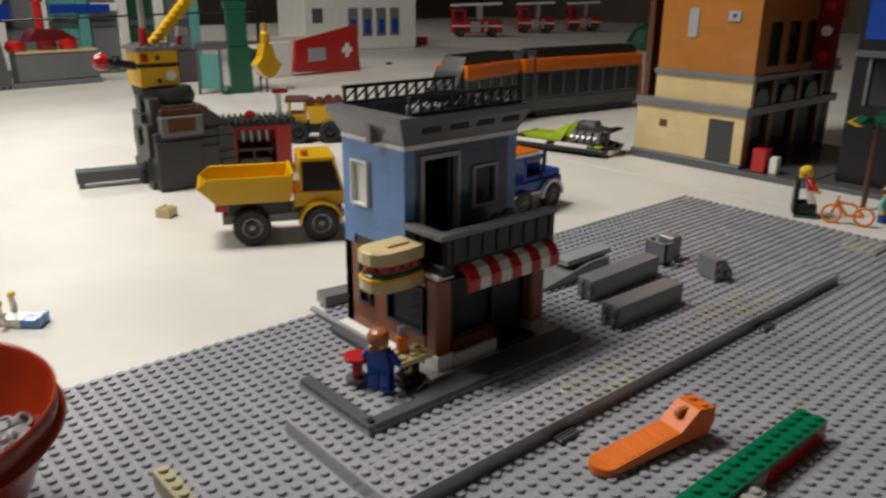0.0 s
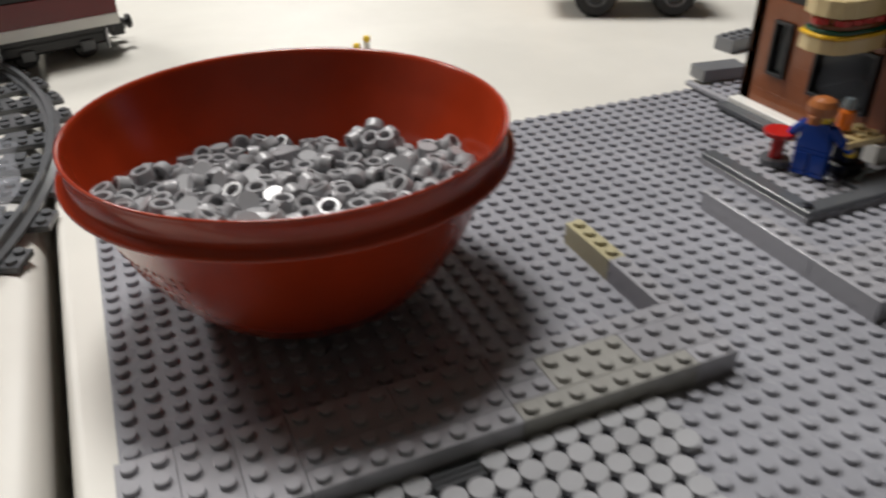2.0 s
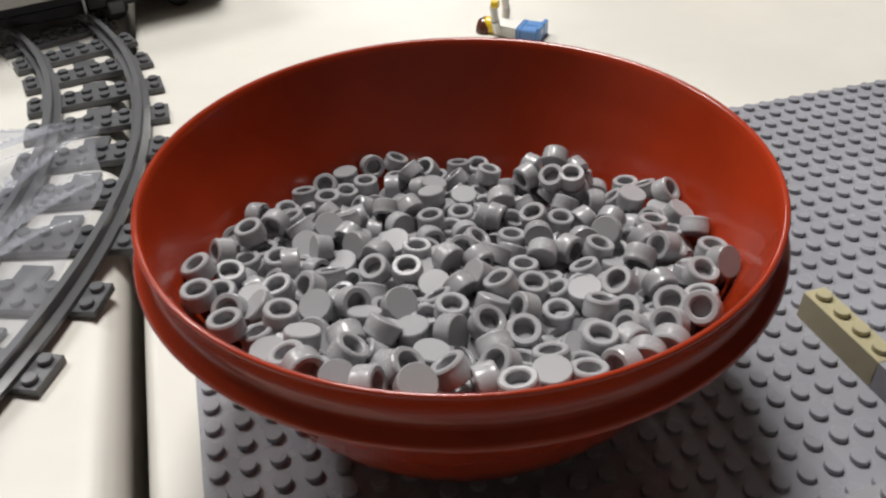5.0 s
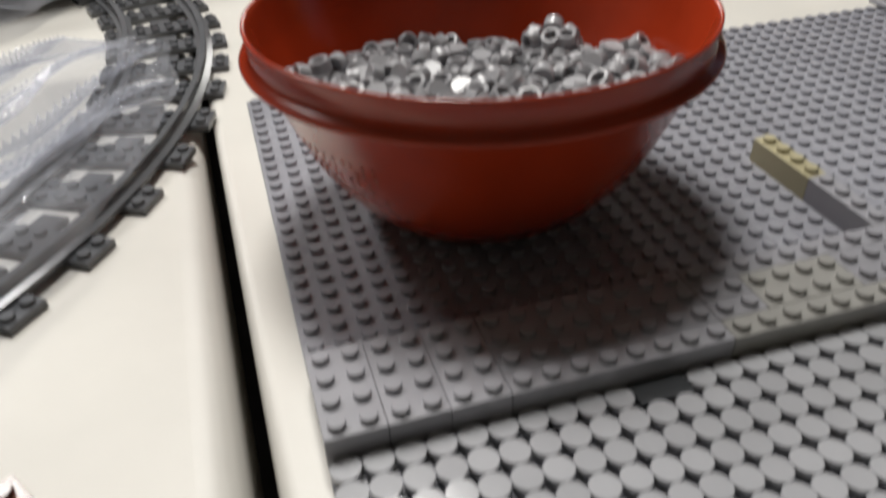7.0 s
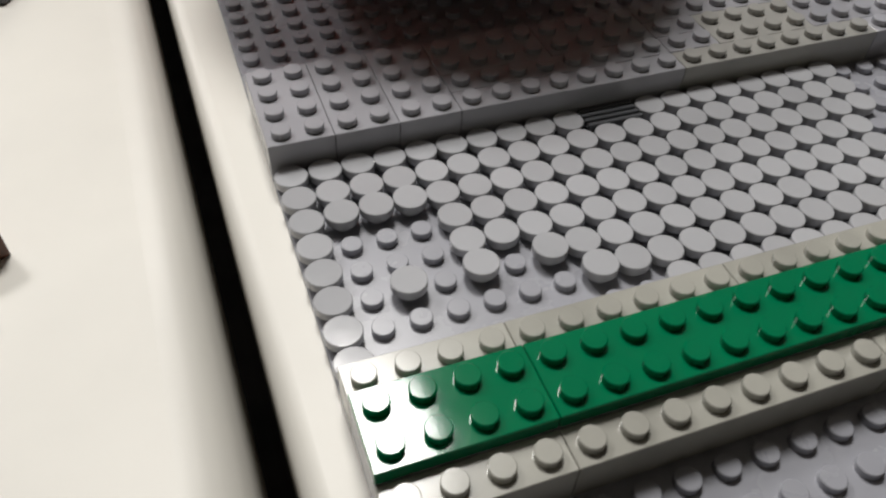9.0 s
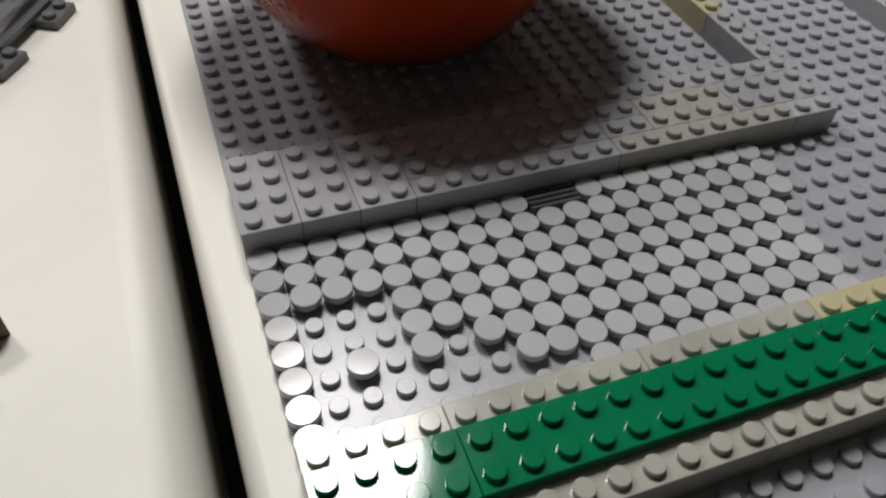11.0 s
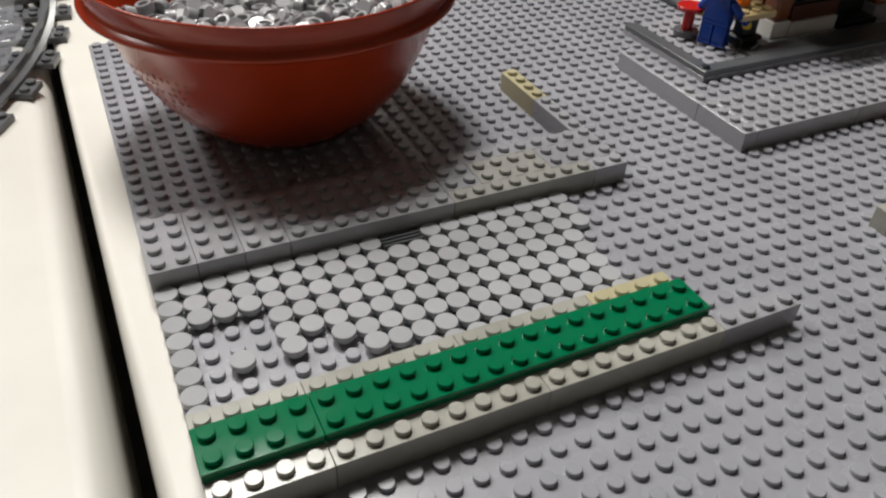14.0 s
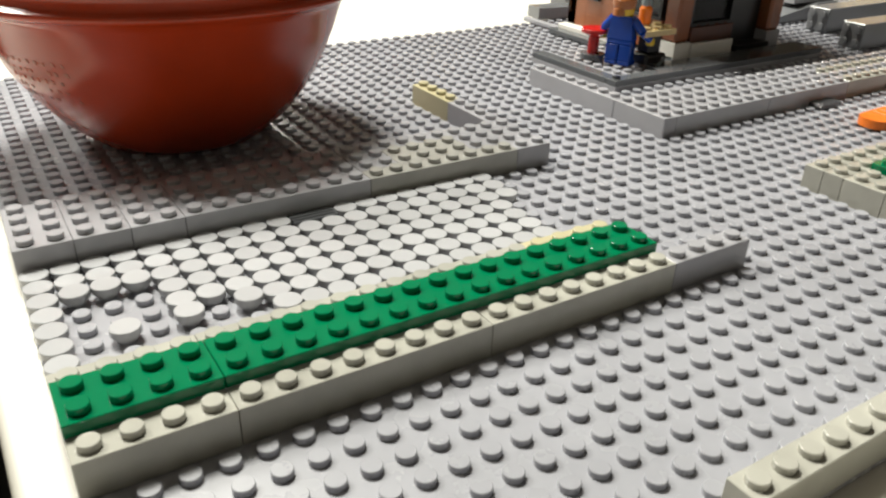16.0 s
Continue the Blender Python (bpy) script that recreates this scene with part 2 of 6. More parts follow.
def table_top(edge, y0, w0, w1, d, r, label):
    """A folding-table top with a rounded edge, on four legs; it reaches from w0 to w1 sideways of its corner."""
    t = holder("table", (edge, y0, FLOOR), label, "table", "display tables", 1.1)
    z, s, v, f = TABLE - FLOOR, Shape(), [], []
    for k in range(7):
        a = math.pi / 2 * k / 6
        i, dz = r * (1 - math.cos(a)), r * math.sin(a) - r
        v += [(w0 + i, i, z + dz), (w1 - i, i, z + dz), (w1 - i, d - i, z + dz), (w0 + i, d - i, z + dz)]
    v += [(w0, 0, z - 0.04), (w1, 0, z - 0.04), (w1, d, z - 0.04), (w0, d, z - 0.04)]
    f += [(4 * k + i, 4 * k + (i + 1) % 4, 4 * k + 4 + (i + 1) % 4, 4 * k + 4 + i) for k in range(6) for i in range(4)]
    f += [(28 + i, 28 + (i + 1) % 4, (i + 1) % 4, i) for i in range(4)]
    s.add(v, f, 0, True).add([v[24 + i] for i in range(4)], [(0, 1, 2, 3)]).add([v[28 + i] for i in range(4)], [(3, 2, 1, 0)])
    part("tabletop", s, LAMINATE, t)
    for x in (w0 + 0.06, w1 - 0.06):
        for y in (0.06, d - 0.06):
            part("leg", Shape().cyl(x, y, 0, 0.014, z - 0.04, 12), DARK, t)
    return t


table_top(-0.0030, -0.42, 0.0, 0.934, 4.7, 0.005, "long white laminate display table with rounded edge")
table_top(-0.0030, -0.42, 0.9346, 4.6, 4.7, 0.005, "large white laminate display table pushed against the other")
table_top(-0.0088, -0.42, -1.3, 0.0, 4.7, 0.013, "white laminate table beside a narrow dark gap")
# ---- baseplates ----
def baseplate(x, y, nx, ny, near):
    """A thin studded baseplate at stud coordinates; the studs far off have fewer sides."""
    s = Shape().box(0.0001, 0.0001, TABLE, nx * S - 0.0001, ny * S - 0.0001, 0.0, 0, 0.0003)
    s.studs(0, 0, nx, ny, 0.0, 0, 16 if near else 10)
    ob = thing("baseplate", s, BASE, (x * S, y * S, 0), "large thin bluish-grey studded baseplate lying on the table", "baseplate", "baseplates")
    return ob


baseplate(0, -9, 48, 49, True)
baseplate(48, -6, 48, 48, False)
baseplate(96, 10, 12, 32, False)

# ---- kerb of bricks round the bowl ----
KERB = "grey bricks of the pavement kerb"
for x in (0, 2, 4):
    brick(2, 4, x, 12, 0, GREY, "light grey studded brick laid crosswise in the kerb", group=KERB)
brick(8, 1, 6, 12, 0, GREY, "long light grey brick along the kerb's front", group=KERB)
brick(2, 1, 22, 12, 0, GREY, "short light grey brick along the kerb's front", group=KERB)
brick(8, 1, 14, 12, 0, YELLOWED, "long light grey brick, slightly yellowed, in the kerb", group=KERB)
brick(8, 1, 6, 13, 0, GREY, "long light grey brick in the kerb", group=KERB)
brick(2, 1, 14, 13, 0, GREY, "light grey brick in the kerb", group=KERB)
brick(4, 2, 16, 13, 0, YELLOWED, "yellowed grey two by four brick in the kerb", group=KERB)
brick(4, 2, 20, 13, 0, GREY, "light grey brick at the kerb's end", group=KERB)
brick(4, 2, 6, 14, 0, GREY, "light grey two by four brick in the kerb", group=KERB)
brick(4, 2, 10, 14, 0, GREY, "light grey two by four brick in the kerb", group=KERB)
brick(2, 1, 14, 14, 0, GREY, "light grey brick in the kerb", group=KERB)
brick(10, 1, 14, 15, 0, GREY, "long light grey brick along the kerb's back", group=KERB)
brick(1, 4, 23, 16, 0, GREY, "narrow grey brick running back from the kerb", group=KERB)
brick(1, 4, 23, 20, 0, SAND, "narrow yellowed tan brick running back from the kerb", group=KERB)

# ---- kerb before the shop ----
brick(1, 4, 32, 12, 0, GREY, "grey brick closing the end of the shop's kerb", group=KERB)
x = 33
for n in (8, 8, 6, 8, 8, 8, 8, 2):
    brick(n, 1, x, 12, 0, OLDGREY if n == 6 else GREY, "long light grey brick along the front of the shop's kerb", group=KERB, seg=12)
    x += n
for row, start in ((13, 6), (14, 8), (15, 4)):
    x = 33
    for n in (start, 8, 8, 8, 8, 8, 54):
        n = min(n, 89 - x)
        if n > 0:
            brick(n, 1, x, row, 0, OLDGREY if (x + row) % 7 == 0 else GREY, "long light grey brick in the shop's kerb", group=KERB, seg=12)
            x += n
brick(1, 8, 32, 16, 0, GREY, "narrow long grey brick running back beside the shop", group=KERB)

# ---- drain grilles ----
def grille(x, y):
    g = holder("drain_grille", (x * S, y * S, 0), "dark grey slotted grille tile at the foot of the kerb", "grille tile", "drain grilles")
    part("tile_body", Shape().box(0.0001, 0.0001, 0.0012, 2 * S - 0.0001, S - 0.0001, 0.0022, 0), DARK, g)
    for k in range(4):
        part("bar", Shape().box(0.0001, (0.2 + k * 2.0) * 0.001, 0.0022, 2 * S - 0.0001, (1.4 + k * 2.0) * 0.001, 0.0034, 0), DARK, g)


for x, y in ((10, 11), (45, 11), (72, 11)):
    grille(x, y)

# ---- the track bed of bricks with green plates, and the second one ----
BED = "bricks of the green-topped strip"
x = 0
for n in (4, 8, 8, 4):
    brick(n, 1, x, 0, 0, GREY if x == 20 else OLDGREY, "yellowed grey one-stud-wide brick along the strip's front", group=BED)
    x += n
x = 0
for n in (4, 6, 6):
    brick(n, 1, x, 3, 0, OLDGREY, "yellowed grey one-stud-wide brick along the strip's back", group=BED)
    x += n
brick(4, 1, 16, 3, 0, SAND, "yellowed tan one-stud-wide brick along the strip's back", group=BED)
for x, n in ((0, 8), (8, 8), (16, 4)):
    brick(n, 2, x, 1, 0, GREY, "grey brick under the green plates", group=BED)
brick(4, 2, 0, 1, H, GREEN, "short bright green plate on the strip", "toy plate", "toy_plate", P, "green plates")
brick(16, 2, 4, 1, H, GREEN, "long bright green plate on the strip", "toy plate", "toy_plate", P, "green plates")

x = 33
for n in (2, 4, 8, 2):
    brick(n, 1, x, -1, 0, OLDGREY, "yellowed grey brick along the second strip's front", group=BED, seg=12)
    x += n
for row, parts in ((2, (2, 6)), (3, (4, 4))):
    x = 33
    for n in parts:
        brick(n, 1, x, row, 0, OLDGREY, "yellowed grey brick in the second strip", group=BED, seg=12)
        x += n
brick(6, 2, 33, 0, 0, OLDGREY, "yellowed grey brick at the second strip's end", group=BED, seg=12)
brick(12, 2, 39, 0, 0, GREY, "grey brick under the green plate", group=BED, seg=12)
brick(8, 2, 51, 0, 0, RED, "long red brick under the green plate's end", group=BED, seg=12)
brick(24, 2, 35, 0, H, GREEN, "long bright green plate on the second strip", "toy plate", "toy_plate", P, "green plates", seg=12)
x = 13
for n in (8, 8, 8):
    brick(n, 1, x, -9, 0, OLDGREY, "yellowed grey brick along the baseplate's front edge", group=BED)
    x += n

# ---- round tiles pressed on the baseplate ----
def round_tile_shape(ring):
    r = 0.00397
    if not ring:
        return Shape().lathe([(0, 0), (0.0031, 0), (0.0031, 0.0010), (r, 0.0012), (r, 0.0030), (r - 0.00018, 0.0032), (0, 0.0032)], 20)
    return Shape().lathe([(0, 0.0026), (0.0022, 0.0026), (0.0022, 0.0003), (0.0025, 0), (0.0034, 0), (0.0037, 0.0004), (0.0037, 0.0016), (0.00382, 0.0019), (0.00382, 0.0040), (0.0036, 0.0043), (0, 0.0043)], 18)


flat_tile = round_tile_shape(False).mesh("round_tile", [TILEGREY])
holes = {(1, 4), (1, 5), (1, 6), (1, 7), (1, 8), (2, 5), (2, 7), (2, 8), (3, 5), (3, 6), (3, 7), (3, 8), (4, 5), (5, 5), (5, 6), (6, 5),
         (10, 11), (11, 11), (1, 4), (2, 4), (3, 4), (4, 4), (5, 4), (6, 4), (7, 4), (8, 4)}
for j in range(4, 12):
    for i in range(20 if j > 8 else 19):
        if (i, j) in holes:
            continue
        t = new("round_tile", flat_tile)
        t.matrix_basis = pose((i + 0.5) * S + rng.uniform(-1e-5, 1e-5), (j + 0.5) * S + rng.uniform(-1e-5, 1e-5), 0.0003 + (0.0008 if (i, j) in ((2, 6), (1, 9), (2, 9), (3, 9), (4, 6), (6, 6), (7, 5)) else 0.0), rng.uniform(-0.9, 0.9), rng.uniform(-0.9, 0.9), rng.uniform(0, 360))
        tagged(t, "smooth light grey round tile pressed on a stud", "round tile", "round tiles on the baseplate")

# ---- the red bowl ----
BOWL = (9.50 * S, 25.35 * S)


def bowl():
    b = holder("bowl", (*BOWL, 0.0017), "red plastic mixing bowl standing on the studs, full of tiles", "bowl")
    outer = [(0.0, 0.002), (0.029, 0.002), (0.031, 0.0), (0.034, 0.0), (0.0368, 0.0022), (0.0458, 0.0098), (0.0545, 0.0205), (0.0612, 0.0320), (0.0662, 0.0440), (0.0700, 0.0548),
             (0.0722, 0.0572), (0.0756, 0.0585), (0.0771, 0.0594), (0.0774, 0.0603), (0.0767, 0.0612), (0.0748, 0.0619), (0.0739, 0.0628), (0.0737, 0.0655), (0.0744, 0.0694), (0.0750, 0.0704), (0.0750, 0.0710), (0.0744, 0.0714)]
    inner = [(0.0736, 0.0706), (0.0730, 0.0690), (0.0705, 0.0600), (0.0680, 0.0540), (0.0643, 0.0455), (0.0588, 0.0335), (0.0520, 0.0215), (0.0435, 0.0112), (0.034, 0.0040), (0.0, 0.0035)]
    marks, r = Shape(), random.Random(5)
    for row in range(5):
        z = 0.0270 + row * 0.0036
        for k in range(9):
            a = math.radians(196 + k * 3.4 + r.uniform(-0.6, 0.6))
            if r.random() < 0.25:
                continue
            da, dz = math.radians(r.uniform(0.7, 1.3)), r.uniform(0.0009, 0.0016)
            v = []
            for lift in (-0.0005, 0.00025):
                for b_, h in ((a, z), (a + da, z), (a + da, z + dz), (a, z + dz)):
                    rad = float(np.interp(h, (0.0205, 0.0320, 0.0440), (0.0545, 0.0612, 0.0662))) + lift
                    v.append((rad * math.cos(b_), rad * math.sin(b_), h))
            marks.add(v, [(3, 2, 1, 0), (4, 5, 6, 7), (0, 1, 5, 4), (1, 2, 6, 5), (2, 3, 7, 6), (3, 0, 4, 7)])
    tagged(part("worn_print", marks, WORN, b, "worn pale marks printed on the bowl"), kind="stuff")
    part("bowl_body", Shape().lathe(outer + inner, 96, flat_caps=False), BOWLRED, b)
    return b


bowl()


def heap(x, y):
    """The height of the tile heap inside the bowl."""
    dx, dy = x - BOWL[0], y - BOWL[1]
    return 0.0470 - 0.06 * dx - 0.185 * dy + 0.003 * (math.hypot(dx, dy) / 0.06) ** 3 * (1 if dy < 0.02 else 0) + 0.003 * noise.noise(Vector((x * 60, y * 60, 3.0)))


def inner_radius(z):
    zs = (0.0017, 0.0129, 0.0232, 0.0352, 0.0472, 0.0557, 0.0617, 0.0707)
    rs = (0.034, 0.0435, 0.0520, 0.0588, 0.0643, 0.0680, 0.0705, 0.0730)
    return float(np.interp(z, zs, rs))


ring_tile = round_tile_shape(True).mesh("loose_round_tile", [LOOSEGREY])
spots, tries = [], 0
while len(spots) < 300 and tries < 60000:
    tries += 1
    a, r = rng.uniform(0, 2 * math.pi), 0.070 * math.sqrt(rng.random())
    x, y = BOWL[0] + r * math.cos(a), BOWL[1] + r * math.sin(a)
    z = heap(x, y) + rng.uniform(-0.0035, 0.0028)
    if r > inner_radius(z) - 0.0038:
        continue
    if all((x - u) ** 2 + (y - v) ** 2 + ((z - w) * 0.9) ** 2 > 0.0061 ** 2 for u, v, w in spots):
        spots.append((x, y, z))
for x, y in ((14.3, 28.6), (14.9, 28.2), (13.8, 27.7), (13.6, 29.2), (14.4, 27.4), (13.1, 28.4)):
    spots.append((x * S, y * S, heap(x * S, y * S) + (0.0105 if x == 14.3 else 0.0066)))
for n, (x, y, z) in enumerate(spots[-300:]):
    tilt, way = min(150.0, abs(rng.gauss(0, 58))), rng.uniform(0, 360)
    if rng.random() < 0.8:
        tilt = 180 - tilt
    t = new("loose_round_tile", ring_tile)
    t.matrix_basis = pose(x, y, z) @ pose(0, 0, 0, 0, 0, way) @ pose(0, 0, 0, tilt, 0, rng.uniform(0, 360)) @ pose(0, 0, -0.0021)
    tagged(t, "loose light grey round tile lying in the red bowl", "round tile", "loose tiles in the bowl")
fill = Shape()
for n in range(1100):
    a, r = rng.uniform(0, 2 * math.pi), 0.068 * math.sqrt(rng.random())
    x, y = BOWL[0] + r * math.cos(a), BOWL[1] + r * math.sin(a)
    z = heap(x, y) - rng.uniform(0.0042, 0.012)
    if r < inner_radius(z) - 0.005:
        m = pose(x, y, z, rng.uniform(0, 360), rng.uniform(0, 360), 0)
        fill.lathe([(0, 0.0022), (0.0022, 0.0022), (0.0022, 0), (0.0037, 0), (0.0038, 0.0042), (0, 0.0042)], 10, 0, 0, -0.0021, 0, m)
tagged(part("tile_fill", fill, LOOSEGREY), "light grey round tiles filling the bowl below", "round tiles", "", "stuff")
# ---- toy figures ----
def figure_shape(hair=True, reach=False):
    """A toy figure standing at the origin, facing -y. Materials: legs, torso, skin, hair."""
    s = Shape()
    for sx in (-1, 1):
        s.box(sx * 0.0040 - 0.0037, -0.0048, 0, sx * 0.0040 + 0.0037, 0.0032, 0.0026, 0, 0.0005)
        s.box(sx * 0.0040 - 0.0037, -0.0030, 0.0022, sx * 0.0040 + 0.0037, 0.0032, 0.0118, 0, 0.0007)
    s.box(-0.0078, -0.0031, 0.0115, 0.0078, 0.0031, 0.0142, 0, 0.0005)
    s.prism([(-0.0078, 0.0142), (0.0078, 0.0142), (0.0056, 0.0270), (-0.0056, 0.0270)], -0.0032, 0.0032, 1)
    for sx in (-1, 1):
        elbow, hand = ((sx * 0.0096, -0.0070, 0.0255), (sx * 0.0090, -0.0150, 0.0270)) if reach else ((sx * 0.0114, -0.0012, 0.0190), (sx * 0.0144, -0.0060, 0.0146))
        s.rod((sx * 0.0062, 0, 0.0252), elbow, 0.0024, 12, 1).rod(elbow, hand, 0.0021, 12, 1)
        s.lathe([(0, 0), (0.0022, 0.0004), (0.0026, 0.0020), (0.0021, 0.0042), (0, 0.0046)], 12, hand[0], hand[1] - 0.001, hand[2] - 0.0034, 2)
    s.lathe([(0, 0), (0.0032, 0), (0.0046, 0.0008), (0.0051, 0.0022), (0.0051, 0.0066), (0.0045, 0.0080), (0.0024, 0.0085), (0.0024, 0.0101), (0, 0.0101)], 18, 0, 0, 0.0268, 2)
    if hair:
        s.lathe([(0.0056, 0), (0.0064, 0.0018), (0.0066, 0.0046), (0.0052, 0.0072), (0.0026, 0.0084), (0, 0.0086)], 16, 0, 0.0020, 0.0312, 3)
        s.lathe([(0, 0), (0.0034, 0.001), (0.0030, 0.0045), (0, 0.006)], 10, 0.001, 0.0058, 0.0268, 3)
    return s


def figure(at, mats, label, m=None, hair=True, reach=False):
    ob = part("toy_figure", figure_shape(hair, reach), mats)
    ob.matrix_basis = pose(*at) @ (m or Matrix())
    return tagged(ob, label, "toy figure", "toy figures")


# ---- the corner shop ----
class Bricks:
    """Lays every box it is given as a brick of its own under one building."""

    def __init__(self, mat, parent):
        self.mat, self.parent = mat, parent

    def box(self, *a):
        part("brick", Shape().box(*a), self.mat, self.parent)


def courses(s, x0, y0, x1, y1, z0, z1, mat=0, step=H):
    """A wall of brick courses, each with its own fine joint; long courses are broken into bricks."""
    z, row = z0, 0
    while z < z1 - 1e-6:
        top = min(z + step, z1)
        along_x = (x1 - x0) > (y1 - y0)
        a, b = (x0, x1) if along_x else (y0, y1)
        p = a
        cut = a + S * (2 if row % 2 else 4)
        while p < b - 1e-6:
            q = min(cut, b)
            if along_x:
                s.box(p, y0, z, q, y1, top, mat, 0.00012)
            else:
                s.box(x0, p, z, x1, q, top, mat, 0.00012)
            p, cut = q, q + 4 * S
        z, row = top, row + 1


def framed_window(parent, along, a0, a1, at, z0, z1, frame_mat, label, depth=0.0022, mullions=1, out=-1, pane=None):
    """A window in a wall: along 'x' or 'y' from a0 to a1, its face at 'at', with a frame and panes."""
    w, s = 0.0018, Shape()

    def bx(p0, p1, q0, q1):
        lo, hi = (at - depth, at + 0.0035) if out < 0 else (at - 0.0035, at + depth)
        if along == "x":
            s.box(p0, lo, q0, p1, hi, q1, 0)
        else:
            s.box(lo, p0, q0, hi, p1, q1, 0)
    bx(a0, a1, z0, z0 + w), bx(a0, a1, z1 - w, z1), bx(a0, a0 + w, z0 + w, z1 - w), bx(a1 - w, a1, z0 + w, z1 - w)
    for k in range(1, mullions + 1):
        c = a0 + (a1 - a0) * k / (mullions + 1)
        bx(c - 0.0005, c + 0.0005, z0 + w, z1 - w)
    win = part("window", s, frame_mat, parent, label)
    g = Shape()
    lo, hi = at + 0.0008, at + 0.0016
    if along == "x":
        g.box(a0 + w, lo, z0 + w, a1 - w, hi, z1 - w, 0, 0.0001)
    else:
        g.box(lo, a0 + w, z0 + w, hi, a1 - w, z1 - w, 0, 0.0001)
    part("pane", g, pane or GLASS, win)


def shop():
    d = holder("corner_shop", (36 * S, 20 * S, 0), "brown and blue toy corner sandwich shop on a dark-edged base", "toy building")
    W, D = 22 * S, 16 * S                       # the base
    X0, X1, Y0, Y1, YB = 9 * S, 21 * S, 3.5 * S, 15.6 * S, 7.4 * S
    part("base_plate", Shape().box(0.0001, 0.0001, 0, 8 * S, 9 * S, P).box(8 * S, 0.0001, 0, W, D, P).studs(S, S, 7, 8, P).studs(9 * S, S, 12, 2, P), GREY, d)
    rim = Shape().box(0, 0, P, W, S, 2 * P, 0, 0.0003).box(0, S, P, S, D * 0.55, 2 * P, 0, 0.0003)
    rim.box(5 * S, S, P, W, 2.4 * S, 2 * P - 0.0002, 0, 0.0003)
    part("edge_tiles", rim, DARK, d, "dark grey smooth edge tiles")
    part("side_kerb", Shape().box(8 * S, 8 * S, P, 9 * S, 15.6 * S, 2.4 * P, 0, 0.0005), WHITE, d, "white plinth strip")
    part("side_strip", Shape().box(7 * S, 9.0 * S, 0.0017, 8 * S - 0.0001, 15.6 * S, 0.0017 + P, 0, 0.0003), DARK, d, "dark grey smooth tile strip")
    part("corner_pin", Shape().cyl(0.5 * S, 0.5 * S, 2 * P, 0.0021, 0.0012, 12), BLACK, d)
    # ground floor
    s = Bricks(BRICKRED, d)
    courses(s, X0, 13.4 * S, X0 + S, Y1, 2 * P, 0.066)
    courses(s, X0, 9.6 * S, X0 + S, 11.8 * S, 2 * P, 0.066)
    courses(s, X0, 11.8 * S, X0 + S, 13.4 * S, 2 * P, 0.026)
    courses(s, X0, 11.8 * S, X0 + S, 13.4 * S, 0.056, 0.066)
    courses(s, X0, 5 * S, X0 + S, 9.6 * S, 2 * P, 0.024)
    courses(s, X0, 5 * S, X0 + S, 9.6 * S, 0.055, 0.066)
    courses(s, X0, Y1 - S, X1, Y1, 2 * P, 0.066)
    courses(s, X1 - S, 5 * S, X1, Y1 - S, 2 * P, 0.066)
    for x in (X0 + 0.0002, X1 - 1.5 * S):
        part("pillar", Shape().box(x, Y0, 0.0128, x + 1.5 * S, Y0 + 1.5 * S, 0.063, 0, 0.0016), BRICKRED, d)
        part("pillar_foot", Shape().box(x - 0.0006, Y0 - 0.0006, P, x + 1.5 * S + 0.0006, Y0 + 1.5 * S, 0.0128, 0, 0.0003), WHITE if x < X0 + S else GREY, d)
        part("pillar_head", Shape().box(x - 0.0006, Y0 - 0.0006, 0.063, x + 1.5 * S + 0.0006, Y0 + 1.5 * S, 0.066, 0, 0.0003), WHITE, d)
    framed_window(d, "y", 11.8 * S, 13.4 * S, X0, 0.026, 0.056, BLACK, "black narrow window", mullions=0)
    framed_window(d, "y", 5 * S, 9.6 * S, X0, 0.024, 0.055, BLACK, "black corner window", mullions=0)
    framed_window(d, "x", X0 + 1.6 * S, X0 + 6.2 * S, Y0 + 0.004, 0.021, 0.060, BLACK, "black shop window", mullions=0)
    part("window_sill", Shape().box(X0 + 1.6 * S, Y0 - 0.002, P, X0 + 6.2 * S, Y0 + 0.007, 0.0118, 0, 0.0003).box(X0 + 1.6 * S, Y0, 0.0118, X0 + 6.2 * S, Y0 + 0.008, 0.021, 1, 0.0003).studs(X0 + 2 * S, Y0, 4, 1, 0.0205, 1, 10), [WHITE, BROWN], d)
    part("door", Shape().box(X0 + 6.6 * S, Y0 + 0.008, P, X1 - 1.6 * S, Y0 + 0.012, 0.060, 0, 0.0006), BLACK, d, "black recessed shop door")
    part("doorstep", Shape().box(X0 + 6.4 * S, Y0 - 0.004, P, X1 - 1.6 * S, Y0 + 0.008, 0.0072, 0, 0.0006), BLACK, d)
    part("interior_floor", Shape().box(X0 + S, Y0 + S, P, X1 - S, Y1 - S, P + 0.002), BROWN, d)
    # awning
    for k in range(9):
        a0, a1 = X0 + 1.7 * S + k * 0.0089, X0 + 1.7 * S + (k + 1) * 0.0089
        o = [(Y0 + 0.001, 0.073), (Y0 - 0.010, 0.0695), (Y0 - 0.0135, 0.064), (Y0 - 0.0135, 0.0565), (Y0 - 0.0115, 0.0565), (Y0 - 0.0115, 0.063), (Y0 - 0.0085, 0.0672), (Y0 + 0.001, 0.0705)]
        m = Matrix(((0, 1, 0, 0), (1, 0, 0, 0), (0, 0, 1, 0), (0, 0, 0, 1)))
        part("awning_stripe", Shape().prism(o, a0 + 0.0001, a1 - 0.0001, 0, m), RED if k % 2 == 0 else WHITE, d)
